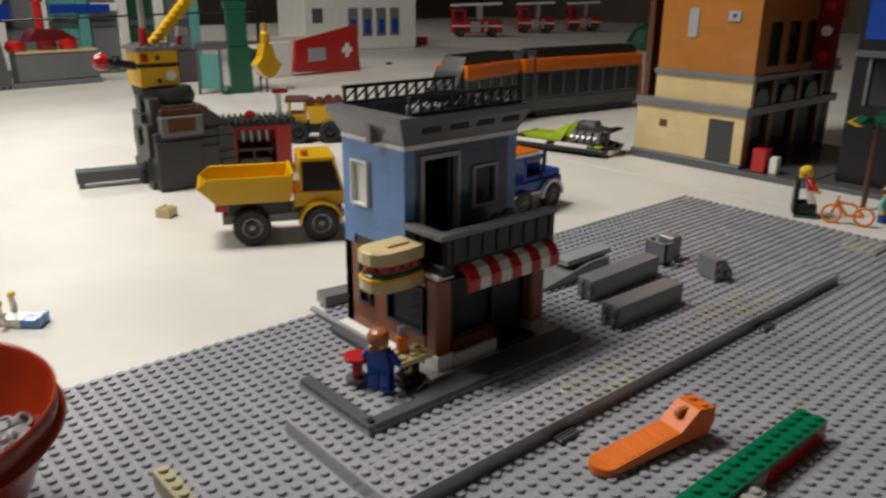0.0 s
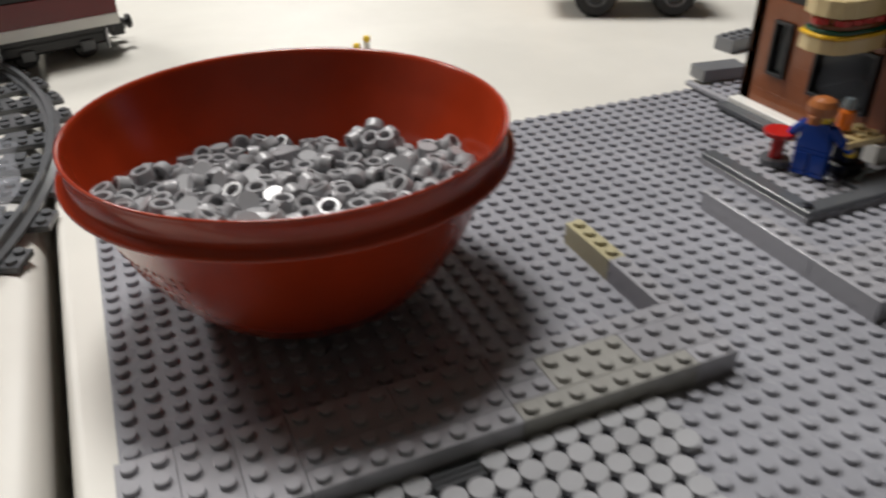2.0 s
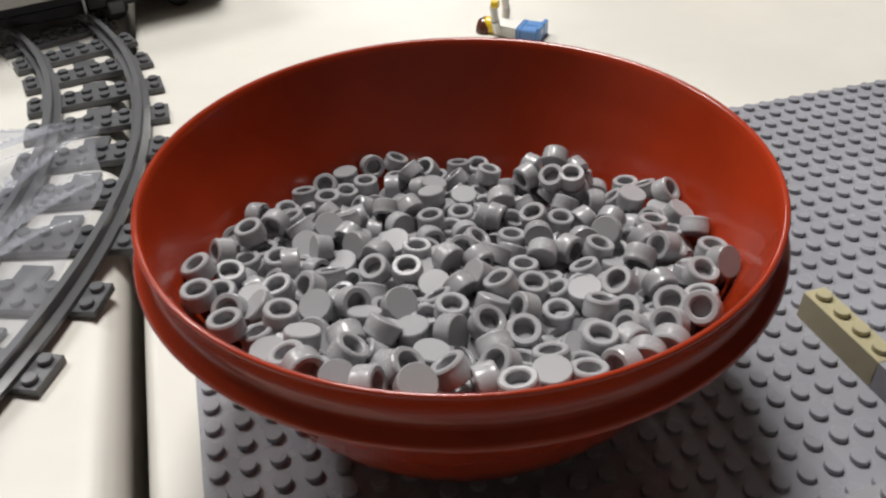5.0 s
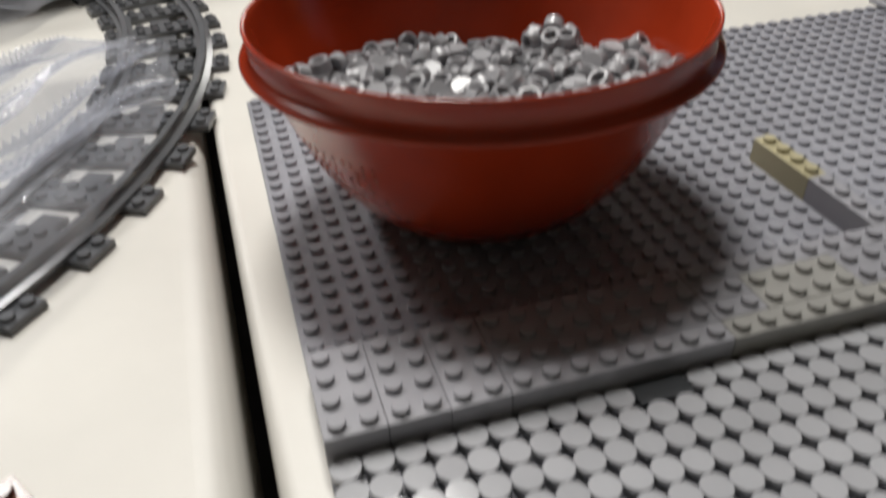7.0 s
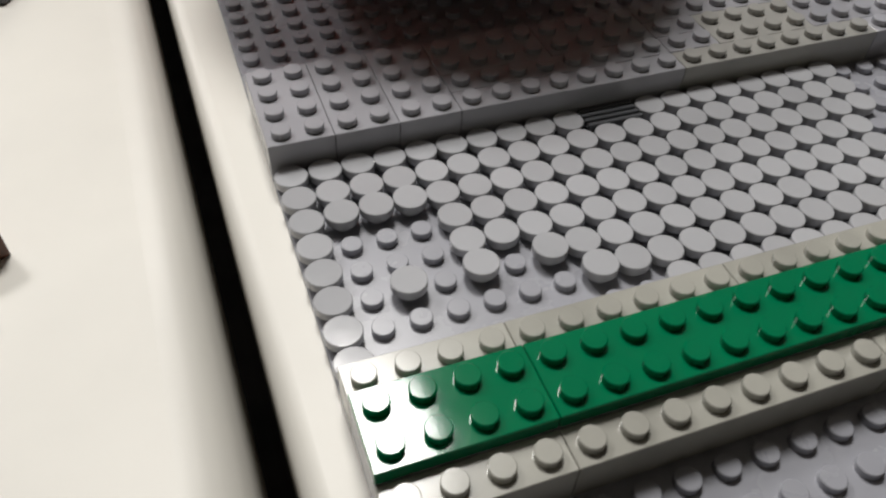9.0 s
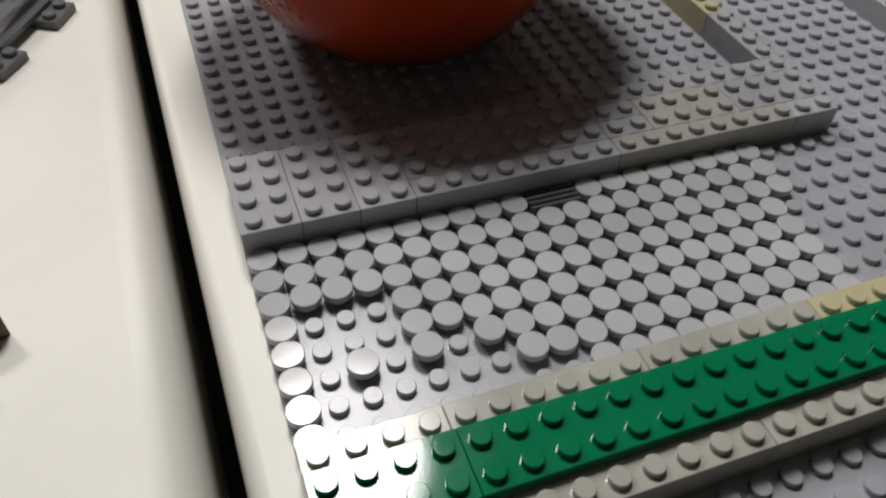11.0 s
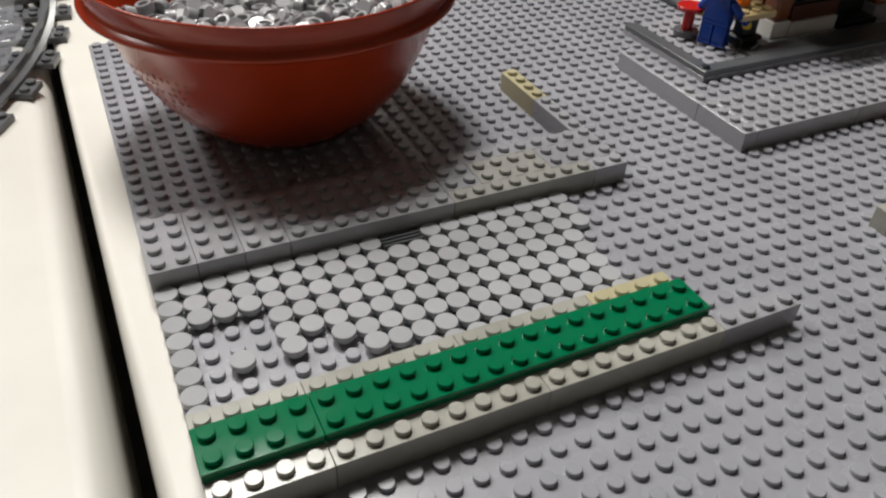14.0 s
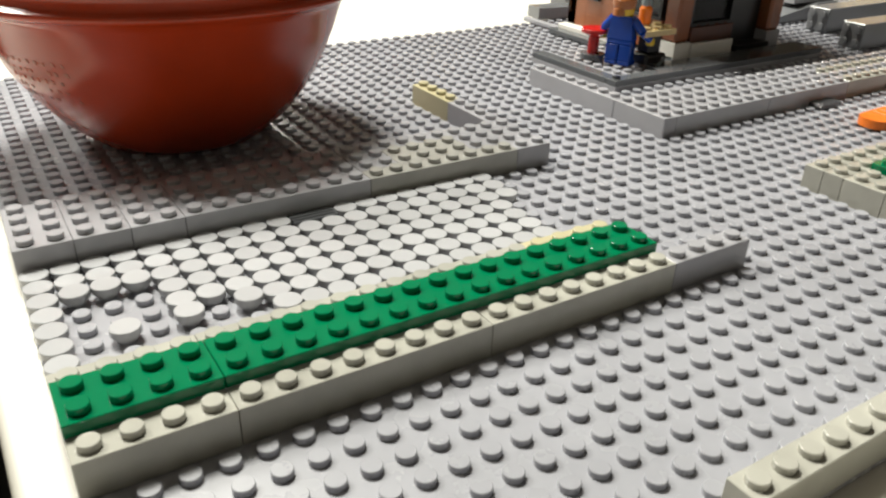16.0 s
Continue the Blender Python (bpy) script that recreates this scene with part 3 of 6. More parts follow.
    # balcony
    b = part("balcony", Shape().box(X0 + 0.001, Y0 - 0.004, 0.066, X1 + 0.002, Y1, 0.0725, 0, 0.0003), BLACK, d, "black balcony floor")
    part("parapet", Shape().box(X0 + 0.5 * S, Y0 - 0.004, 0.0725, X1 + 0.002, Y0 + 0.001, 0.089, 0, 0.0004), BLACK, b)
    for k in range(8):
        part("fence_post", Shape().box(X0 + (1 + k * 1.5) * S, Y0 - 0.0052, 0.074, X0 + (1.3 + k * 1.5) * S, Y0 - 0.004, 0.088, 0, 0.0003), BLACK, b)
    rail = Shape().box(X0 - 0.002, Y0 - 0.0055, 0.089, X1 + 0.003, Y0 + 0.0025, 0.0925, 0, 0.0004).box(X0 - 0.002, Y0 + 0.0025, 0.089, X0 + 0.006, YB, 0.0925, 0, 0.0004)
    part("parapet_cap", rail, MID, b, "grey smooth parapet cap")
    part("pot_plant", Shape().lathe([(0, 0), (0.003, 0.001), (0.005, 0.004), (0.003, 0.008), (0, 0.009)], 8, X0 + 8 * S, Y0 + 0.006, 0.087).lathe([(0, 0), (0.0035, 0.001), (0.0045, 0.004), (0, 0.007)], 8, X0 + 7 * S, Y0 + 0.007, 0.088), DKGREEN, b)
    # upper floor
    s = Bricks(MEDBLUE, d)
    courses(s, X0, YB, X0 + S, 11.9 * S, 0.0725, 0.136)
    courses(s, X0, 14.2 * S, X0 + S, Y1, 0.066, 0.136)
    courses(s, X0, 11.9 * S, X0 + S, 14.2 * S, 0.0725, 0.094)
    courses(s, X0, 11.9 * S, X0 + S, 14.2 * S, 0.124, 0.136)
    courses(s, X0 + S, Y1 - S, X1, Y1, 0.066, 0.093)
    courses(s, X0 + S, Y1 - S, X0 + 7.6 * S, Y1, 0.093, 0.113)
    courses(s, X0 + 10.2 * S, Y1 - S, X1, Y1, 0.093, 0.113)
    courses(s, X0 + S, Y1 - S, X1, Y1, 0.113, 0.136)
    courses(s, X1 - S, YB, X1, Y1 - S, 0.066, 0.136)
    # Front bricks in the darker blue: the front's shade is in their colour.
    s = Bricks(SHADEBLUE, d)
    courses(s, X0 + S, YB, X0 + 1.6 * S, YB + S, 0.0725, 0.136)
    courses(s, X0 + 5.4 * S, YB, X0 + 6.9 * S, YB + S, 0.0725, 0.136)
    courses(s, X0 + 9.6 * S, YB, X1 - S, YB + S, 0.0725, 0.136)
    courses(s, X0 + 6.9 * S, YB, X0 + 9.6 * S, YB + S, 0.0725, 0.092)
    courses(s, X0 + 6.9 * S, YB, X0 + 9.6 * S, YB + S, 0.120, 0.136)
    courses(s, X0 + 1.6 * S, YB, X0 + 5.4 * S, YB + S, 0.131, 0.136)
    framed_window(d, "y", 11.9 * S, 14.2 * S, X0, 0.094, 0.124, WHITE, "white tall window", mullions=0, pane=WHITE)
    framed_window(d, "x", X0 + 6.9 * S, X0 + 9.6 * S, YB, 0.092, 0.120, GREY, "grey balcony window", mullions=0)
    part("door_frame", Shape().box(X0 + 1.5 * S, YB - 0.002, 0.0725, X0 + 1.8 * S, YB + 0.003, 0.132, 0).box(X0 + 5.2 * S, YB - 0.002, 0.0725, X0 + 5.5 * S, YB + 0.003, 0.132, 0).box(X0 + 1.8 * S, YB - 0.002, 0.129, X0 + 5.2 * S, YB + 0.003, 0.132, 0), GREY, d)
    part("open_door", Shape().box(X0 + 4.9 * S, YB + 0.004, 0.0725, X0 + 5.2 * S, YB + 0.030, 0.129, 0, 0.0006), BLACK, d, "black balcony door standing open")
    part("white_band", Shape().box(X0 - 0.0006, YB - 0.0006, 0.136, X1 + 0.0006, Y1 + 0.0004, 0.1392, 0, 0.0003), WHITE, d)
    # cornice with flared sides
    lo, hi, z0, z1 = (X0, YB, X1, Y1), (X0 - 0.009, YB - 0.008, X1 + 0.004, Y1 + 0.004), 0.1392, 0.153
    v = [(lo[0], lo[1], z0), (lo[2], lo[1], z0), (lo[2], lo[3], z0), (lo[0], lo[3], z0), (hi[0], hi[1], z1), (hi[2], hi[1], z1), (hi[2], hi[3], z1), (hi[0], hi[3], z1)]
    v += [(x, y, z + 0.004) for x, y, z in v[4:]] + [(lo[0] + 0.002, lo[1] + 0.002, z1 + 0.004), (lo[2] - 0.002, lo[1] + 0.002, z1 + 0.004), (lo[2] - 0.002, lo[3] - 0.002, z1 + 0.004), (lo[0] + 0.002, lo[3] - 0.002, z1 + 0.004)]
    f = [(a + k, (a + 1) % 4 + k, (a + 1) % 4 + k + 4, a + k + 4) for k in (0, 4, 8) for a in range(4)] + [(3, 2, 1, 0)]
    part("cornice", Shape().add(v, f), MID, d, "flared grey roof cornice")
    part("roof_floor", Shape().box(X0 + 0.001, YB + 0.001, 0.141, X1 - 0.001, Y1 - 0.001, 0.1455), DARK, d)
    part("cornice_bracket", Shape().box(X0 - 0.0075, 10.3 * S, 0.138, X0 - 0.001, 11 * S, 0.151, 0, 0.0006), MID, d)
    for k in range(4):
        part("cornice_slot", Shape().box(X0 + (1.2 + 2.8 * k) * S, YB - 0.0066, 0.1462, X0 + (3 + 2.8 * k) * S, YB - 0.0040, 0.1500, 0, 0.0003), BLACK, d)
    for y, x0, x1 in ((YB - 0.004, X0 + 0.002, X1), (Y1 - 0.004, X0 + 0.001, X1)):
        r = Shape().box(x0, y, 0.157, x1, y + 0.004, 0.1585).box(x0, y, 0.1665, x1, y + 0.004, 0.1685)
        n = 11
        for k in range(n + 1):
            c = x0 + (x1 - x0 - 0.002) * k / n
            r.box(c, y + 0.001, 0.1585, c + 0.002, y + 0.003, 0.1665)
            if k < n:
                r.rod((c + 0.001, y + 0.002, 0.1588), (c + 0.001 + (x1 - x0 - 0.002) / n, y + 0.002, 0.1662), 0.0007, 6)
        part("roof_railing", r, BLACK, d, "black lattice roof railing")
    part("roof_hatch", Shape().box(X0 + 5 * S, Y1 - 4 * S, 0.1455, X0 + 8 * S, Y1 - 2 * S, 0.1545, 0, 0.001), GREY, d)
    # Added tan panel: paints the bright patch glimpsed through the balcony doorway.
    part("interior_lamp", Shape().box(X0 + 3.1 * S, YB + 0.03, 0.108, X0 + 4.3 * S, YB + 0.034, 0.122, 0, 0.0005), TAN, d)
    # sandwich sign, jutting out from the side wall
    sign = part("sandwich_sign", Shape().box(X0 - 3.4 * S, 5.9 * S, 0.0660, X0, 7.2 * S, 0.0735, 0), BRICKRED, d, "big tan sandwich sign jutting from the wall")

    def slice_(z0, z1, grow, mat, name):
        o = [(0.0, 5.15), (-1.6, 4.95), (-3.2, 4.98), (-3.9, 5.25), (-4.35, 5.9), (-4.45, 6.7), (-4.2, 7.6), (-3.4, 8.0), (0.0, 8.0)]
        o = [(max(-5.0, x - (grow if x < 0 else 0)), y + (grow if y > 6.4 else -grow)) for x, y in o]
        v = [(X0 + x * S, y * S, z) for z in (z0, z1 - 0.0006) for x, y in o]
        v += [(X0 + x * S * 0.985, (6.5 + (y - 6.5) * 0.975) * S, z1) for x, y in o]
        n = len(o)
        f = [tuple(range(n)), tuple(range(3 * n - 1, 2 * n - 1, -1))] + [((i + 1) % n + k, i + k, i + n + k, (i + 1) % n + n + k) for k in (0, n) for i in range(n)]
        part(name, Shape().add(v, f), mat, sign)
    for z0, z1, g, mat, nm in ((0.0585, 0.0655, 0.0, TAN, "bread_slice"), (0.0655, 0.0672, 0.06, YELLOW, "cheese_slice"), (0.0672, 0.0692, -0.1, DKGREEN, "lettuce_leaf"), (0.0692, 0.0712, -0.25, BRICKRED, "meat_slice"), (0.0752, 0.0832, 0.03, TAN, "bread_slice")):
        slice_(z0, z1, g, mat, nm)
    for k, x in enumerate((0.5, 1.4, 2.3, 3.2, 3.9)):
        part("tomato_slice", Shape().cyl(X0 - x * S, (5.7 if k < 4 else 6.6) * S, 0.0712, 0.0042, 0.0026, 14), RED, sign)
    part("bread_core", Shape().box(X0 - 3.6 * S, 5.6 * S, 0.0712, X0, 7.6 * S, 0.0754), TAN, sign)
    part("bread_ridge", Shape().box(X0 - 2.6 * S, 6.0 * S, 0.0830, X0 - 0.6 * S, 6.6 * S, 0.0848, 0, 0.0005), TAN, sign)
    return d


shop()

# ---- things before the shop ----
t = holder("cafe_table", (42.1 * S, 23.3 * S, P + 0.0017), "tan studded cafe table on a black pedestal", "toy table")
part("tabletop", Shape().box(-1.5 * S, -S, 0.0165, 1.5 * S, S, 0.0197).studs(-1.5 * S, -S, 3, 2, 0.0197, 0, 12), TAN, t)
part("pedestal", Shape().box(-S, -S * 0.9, 0, S, S * 0.9, 0.006, 0, 0.001).box(-0.6 * S, -0.6 * S, 0.006, 0.6 * S, 0.6 * S, 0.0165, 0, 0.001), BLACK, t)
t = holder("sauce_bottle", (41.8 * S, 23.8 * S, P + 0.0017 + 0.0214), "orange toy bottle with clear grey cap", "toy bottle")
part("bottle_body", Shape().lathe([(0, 0), (0.0034, 0), (0.0036, 0.001), (0.0036, 0.0085), (0.0024, 0.0100), (0, 0.0100)], 14), ORANGE, t)
part("cap", Shape().lathe([(0, 0.0100), (0.0028, 0.0100), (0.0030, 0.0125), (0.0022, 0.0150), (0, 0.0155)], 12), BOTTLE, t)
t = holder("stool", (39.3 * S, 26.0 * S, P + 0.0017), "red round stool on a dark foot", "toy stool")
part("foot", Shape().cyl(0, 0, 0, 0.0072, 0.0032, 20), DARK, t)
part("stem", Shape().cyl(0, 0, 0.0032, 0.0032, 0.0095, 14), RED, t)
part("seat", Shape().lathe([(0, 0.0127), (0.0034, 0.0127), (0.0078, 0.0150), (0.0080, 0.0170), (0.0076, 0.0174), (0, 0.0174)], 22), RED, t)
figure((39.9 * S, 23.9 * S, P + 0.0017), [BLUE, BLUE, SKIN, COPPER], "toy figure in blue suit with copper hair by the shop", pose(0, 0, 0, 0, 0, 112))
thing("white_fork", Shape().rod((0, 0, 0), (0.009, 0.002, 0.004), 0.0008, 8).box(0.008, 0.000, 0.0032, 0.013, 0.004, 0.0046), BOTTLE, (41.4 * S, 21.8 * S, P + 0.0017), "small clear pronged piece lying by the figure", "toy accessory")

# ---- loose grey pieces on the baseplate ----
def pillar_brick(x, y, turn, n=7, label="long smooth grey pillar piece lying on its side"):
    w = 2 * S
    p = holder("pillar_piece", (x * S, y * S, 0.0017), label, "toy pillar", "loose pillar pieces", turn)
    part("shaft", Shape().box(0.0024, 0, 0.0, n * S * 1.6, w, w * 1.02, 0, 0.0005), MID, p)
    e = Shape()
    for k in (0.5, 1.5):
        e.cyl(0, 0, 0, 0.0024, 0.0022, 14, 0, pose(0.0026, k * S, 0.5 * S, 0, -90, 0)).cyl(0, 0, 0, 0.0024, 0.0022, 14, 0, pose(0.0026, k * S, 1.55 * S, 0, -90, 0))
    part("stud_end", e, MID, p)


pillar_brick(65.6, 25.0, 1.0)
pillar_brick(62.2, 19.6, -1.5, 6.2)
t = holder("slope_brick", (68.2 * S, 29.6 * S, 0.0017), "grey sloped roof piece with a flat tile on top", "toy brick")
part("slope", Shape().prism([(-4 * S, 0), (6 * S, 0), (6 * S, 0.0115), (3 * S, 0.0115), (-4 * S, 0.003)], 0, 4 * S), MID, t)
part("top_tile", Shape().box(0, 0.6 * S, 0.0115, 7 * S, 2.6 * S, 0.0165, 0, 0.0004), GREY, t)
t = holder("panel_piece", (79.5 * S, 26.2 * S, 0.0017), "grey open wall panels standing on edge", "toy panel")
part("panel", Shape().box(0, 0, 0, 0.002, 2.6 * S, 0.0195).box(0, 0, 0, 0.012, 0.002, 0.0195).box(0, 2.4 * S, 0, 0.012, 2.6 * S, 0.0195).box(0, 0, 0, 0.012, 2.6 * S, 0.002), MID, t)
part("panel", Shape().box(0.016, 0.004, 0, 0.030, 0.020, 0.021, 0, 0.0008), MID, t)
t = holder("wedge_piece", (79.6 * S, 20.4 * S, 0.0017), "grey wedge brick with studs facing sideways", "toy brick", "", -20)
part("wedge", Shape().prism([(0, 0), (0.018, 0), (0.018, 0.006), (0.010, 0.0175), (0, 0.0175)], 0, 0.022), MID, t)
part("side_studs", Shape().cyl(0, 0, 0, 0.0024, 0.002, 12, 0, pose(0.004, 0, 0.005, 90, 0, 0)).cyl(0, 0, 0, 0.0024, 0.002, 12, 0, pose(0.012, 0, 0.005, 90, 0, 0)).cyl(0, 0, 0, 0.0024, 0.002, 12, 0, pose(0.004, 0, 0.012, 90, 0, 0)), MID, t)

# ---- the orange brick separator ----
t = holder("brick_separator", (44.9 * S, 7.5 * S, 0.0017), "bright orange plastic brick separator lying on the studs", "brick separator", "", -10)
t.scale = (0.88, 1, 0.95)
s = Shape()
o = [(0.0, 0.0), (0.076, 0.004), (0.080, 0.010), (0.080, 0.019), (0.066, 0.0205), (0.052, 0.0105), (0.0, 0.0042)]
s.prism(o, -0.0078, 0.0078)
s.lathe([(0, 0), (0.0078, 0), (0.0078, 0.0042), (0, 0.0042)], 18, 0.0, 0, 0.0)
part("wedge_body", s, SEPARATOR, t)
for k in range(9):
    m = Matrix.Translation((0.006 + k * 0.0048, 0, 0.0048 + k * 0.00058)) @ pose(0, 0, 0, 0, -7, 0)
    part("grip_rib", Shape().box(-0.0012, -0.0066, -0.0004, 0.0012, 0.0066, 0.0006, 0, 0.0003, m), SEPARATOR, t)
# No recess is cut; a darker orange block paints the notch's shade.
part("slot", Shape().box(0.056, -0.0016, 0.0150, 0.066, 0.0016, 0.0196, 0, 0.0003, pose(0, 0, 0)), DKORANGE, t, "pin slot with its shade painted in darker orange")
for y in (-0.004, 0.004):
    part("stud", Shape().cyl(0.0735, y, 0.0188, 0.0024, 0.0024, 14), SEPARATOR, t)

# ---- stray pieces ----
brick(4, 2, 53.6, 46.0, TABLE, MID, "stray dark grey brick lying on the table", turn=8)
t = brick(4, 2, 45.6, 40.2, 0.0, MID, "stray grey sloped piece at the baseplate's edge", "toy brick", "slope_piece", 0.008, "", -8, False)
t.location.z = 0.0017
t = thing("curved_edge_piece", Shape().box(0, 0, 0, 0.004, 6 * S, 0.0032, 0, 0.0006).box(0, 0, 0, 3 * S, 0.004, 0.0032, 0, 0.0006), GREY, (44.0 * S, 34.4 * S, 0.0017), "grey thin edging piece lying by the shop", "toy piece", turn=0)
brick(2, 2, 46.4, 78.4, TABLE, TAN, "small tan brick lying alone on the table", turn=35)
figure((23.2 * S, 55.2 * S, TABLE + 0.0034), [MEDBLUE, WHITE, SKIN, BROWN], "toy figure in white and light blue lying on its back", pose(0, 0, 0, 0, 0, 50) @ pose(0, 0, 0, -90, 0, 0) @ pose(0, 0, -0.018), True, True)
brick(4, 4, 101, 13, 0.0, OLDGREY, "yellowed grey plate on the far baseplate", "toy plate", "toy_plate", P, seg=10)
t = brick(1, 3, -8.1, 10.8, TABLE, BROWN, "reddish brown brick lying on the white table", turn=32)
t = thing("white_round_piece", Shape().box(0, 0, 0, 0.016, 0.012, 0.0088, 0, 0.003).cyl(0, 0, 0, 0.0024, 0.002, 14, 0, pose(0.016, 0.006, 0.0048, 0, 90, 0)), WHITE, (-10.3 * S, 9.0 * S, TABLE), "white rounded piece lying by the brown brick", "toy piece", turn=-12)
# ---- curved train track ----
TC, TR = (-44.4 * S, 50.0 * S), 40 * S          # the curve's centre and middle radius


def track_piece(a0, n, first):
    """A quarter of the curve: sleepers and two rails about the centre."""
    t = holder("train_track", (*TC, TABLE), "dark grey curved toy train track across the tables", "train track", "track pieces")
    for k in range(n):
        a = a0 + (k + 0.5) * math.radians(5.62)
        m = Matrix.Rotation(a, 4, "Z") @ Matrix.Translation((TR, 0, 0))
        s = Shape().box(-4 * S, -0.95 * S, 0, 4 * S, 0.95 * S, P, 0, 0.0003, m)
        for u in (-3.5, -1.5, -0.5, 0.5, 1.5, 3.5):
            for v in (-0.5, 0.5):
                s.cyl(u * S, v * S, P, 0.0024, 0.0017, 12, 0, m)
        s.box(-0.7 * S, 0.95 * S, 0.0004, 0.7 * S, 2.1 * S, P - 0.0006, 0, 0.0003, m)
        part("sleeper", s, TRACKGREY, t)
    for r in (TR - 2.5 * S, TR + 2.5 * S):
        prof = [(-0.0042, P), (0.0042, P), (0.0042, P + 0.0018), (0.0014, P + 0.0030), (0.0014, P + 0.0068), (-0.0014, P + 0.0068), (-0.0014, P + 0.0030), (-0.0042, P + 0.0018)]
        v, f, seg = [], [], 3 * n
        for k in range(seg + 1):
            a = a0 + (k / seg) * n * math.radians(5.62)
            v += [((r + x) * math.cos(a), (r + x) * math.sin(a), z) for x, z in prof]
        for k in range(seg):
            f += [(8 * k + i, 8 * k + 8 + i, 8 * k + 8 + (i + 1) % 8, 8 * k + (i + 1) % 8) for i in range(8)]
        f += [tuple(range(8)), tuple(range(8 * seg + 7, 8 * seg - 1, -1))]
        part("rail", Shape().add(v, f), TRACKGREY, t)
    return t


for q in range(-3, 1):
    track_piece(math.radians(22.48 * q + 4.0), 4, q)

# ---- the clear bag on the left table ----
def bag(cx, cy, rx, ry, lean, high, seed):
    """A crumpled sheet of film: a low mound with pleats that fan out from one pinched corner."""
    n, mm, v, f = 120, 100, [], []
    for i in range(n + 1):
        for j in range(mm + 1):
            u, w = i / n * 2 - 1, j / mm * 2 - 1
            wide = rx * (1 - 0.28 * u * u + 0.08 * noise.noise(Vector((u * 3, seed, 0))))
            x, y = (cx + wide * w + lean * u) * S, (cy + ry * u) * S
            edge = max(0.0, 1 - max(abs(u), abs(w)) ** 6)
            away = math.atan2(1.25 - u, 1.25 - w) + 0.10 * noise.noise(Vector((u * 1.6, w * 1.6, seed)))
            far = math.hypot(1.25 - u, 1.25 - w)
            pleat = (1 - abs(noise.noise(Vector((away * 7.0, far * 0.5, seed))))) ** 5
            fine = (1 - abs(noise.noise(Vector((away * 21.0, far * 0.8, seed + 4))))) ** 6
            swell = 0.45 + 0.5 * noise.noise(Vector((u * 1.3, w * 1.3, seed)))
            z = edge * (high * swell + 0.011 * pleat + 0.0040 * fine)
            v.append((x, y, max(z, 0.0)))
    for i in range(n):
        for j in range(mm):
            a = i * (mm + 1) + j
            f.append((a, a + 1, a + mm + 2, a + mm + 1))
    ob = part("plastic_bag", Shape().add(v, f, 0, True), BAGFILM)
    ob.location.z = TABLE + 0.0095
    return tagged(ob, "crumpled clear plastic bag lying across the train track", "plastic bag", "plastic bags")


bag(-14.6, 34.5, 9.5, 14.0, 3.8, 0.020, 2.0)
bag(-21.0, 66.0, 10.0, 9.0, 2.0, 0.020, 7.0)

# ---- the passenger train at the track's end ----
def wagon():
    t = holder("train_wagon", (2.1 * S, 77.6 * S, TABLE), "dark red, white and black toy train wagon", "toy train", "", 196)
    L, W = 44 * S, 8 * S
    part("underframe", Shape().box(0.004, 0.004, 0.016, L, W - 0.004, 0.022, 0, 0.0006), BLACK, t)
    part("white_stripe", Shape().box(0, 0, 0.022, L, W, 0.0298, 0, 0.0004), WHITE, t)
    part("red_stripe", Shape().box(0, 0, 0.0298, L, W, 0.0465, 0, 0.0004), DARKRED, t)
    part("body", Shape().box(0.001, 0.001, 0.0465, L, W - 0.001, 0.075, 0, 0.0004), BLACK, t)
    part("roof", Shape().prism([(0, 0.075), (L, 0.075), (L, 0.082), (0, 0.082)], 0, W), DARK, t)
    for k in range(5):
        for y in (-0.0004, W - 0.002):
            part("window", Shape().box(0.02 + k * 0.064, y, 0.050, 0.066 + k * 0.064, y + 0.0024, 0.071, 0, 0.0006), GLASS, t)
    for y in (0.014, W - 0.014):
        part("buffer", Shape().rod((0.004, y, 0.019), (-0.009, y, 0.019), 0.0026, 12).rod((-0.009, y, 0.019), (-0.0115, y, 0.019), 0.0052, 16), BLACK, t)
    part("side_sill", Shape().box(0.010, 0.006, 0.009, L - 0.01, 0.010, 0.016, 0, 0.0006).box(0.010, W - 0.010, 0.009, L - 0.01, W - 0.006, 0.016, 0, 0.0006), BLACK, t)
    for x in (0.010, 0.082):
        part("step_rod", Shape().rod((x, W - 0.003, 0.020), (x + 0.001, W - 0.002, 0.006), 0.0010, 8), SILVER, t)
    part("buffer_beam", Shape().box(-0.004, 0.006, 0.012, 0.006, W - 0.006, 0.024, 0, 0.0008), BLACK, t)
    part("coupling", Shape().box(-0.012, W / 2 - 0.005, 0.010, 0.004, W / 2 + 0.005, 0.016, 0, 0.001), BLACK, t)
    for x in (0.045, 0.26):
        bogie = part("bogie", Shape().box(x - 0.032, 0.008, 0.009, x + 0.032, W - 0.008, 0.016, 0, 0.001).box(x - 0.036, 0.004, 0.010, x + 0.036, 0.009, 0.019, 0, 0.001).box(x - 0.036, W - 0.009, 0.010, x + 0.036, W - 0.004, 0.019, 0, 0.001), BLACK, t)
        for dx in (-0.020, 0.020):
            part("wheel", Shape().rod((x + dx, 0.009, 0.0085), (x + dx, 0.0125, 0.0085), 0.0085, 22).rod((x + dx, W - 0.0125, 0.0085), (x + dx, W - 0.009, 0.0085), 0.0085, 22).rod((x + dx, 0.0125, 0.0085), (x + dx, W - 0.0125, 0.0085), 0.002, 8), BLACK, bogie)
            part("axle_box", Shape().box(x + dx - 0.005, W - 0.0040, 0.006, x + dx + 0.005, W - 0.0015, 0.014, 0, 0.0008), DARK, bogie)
    return t


wagon()

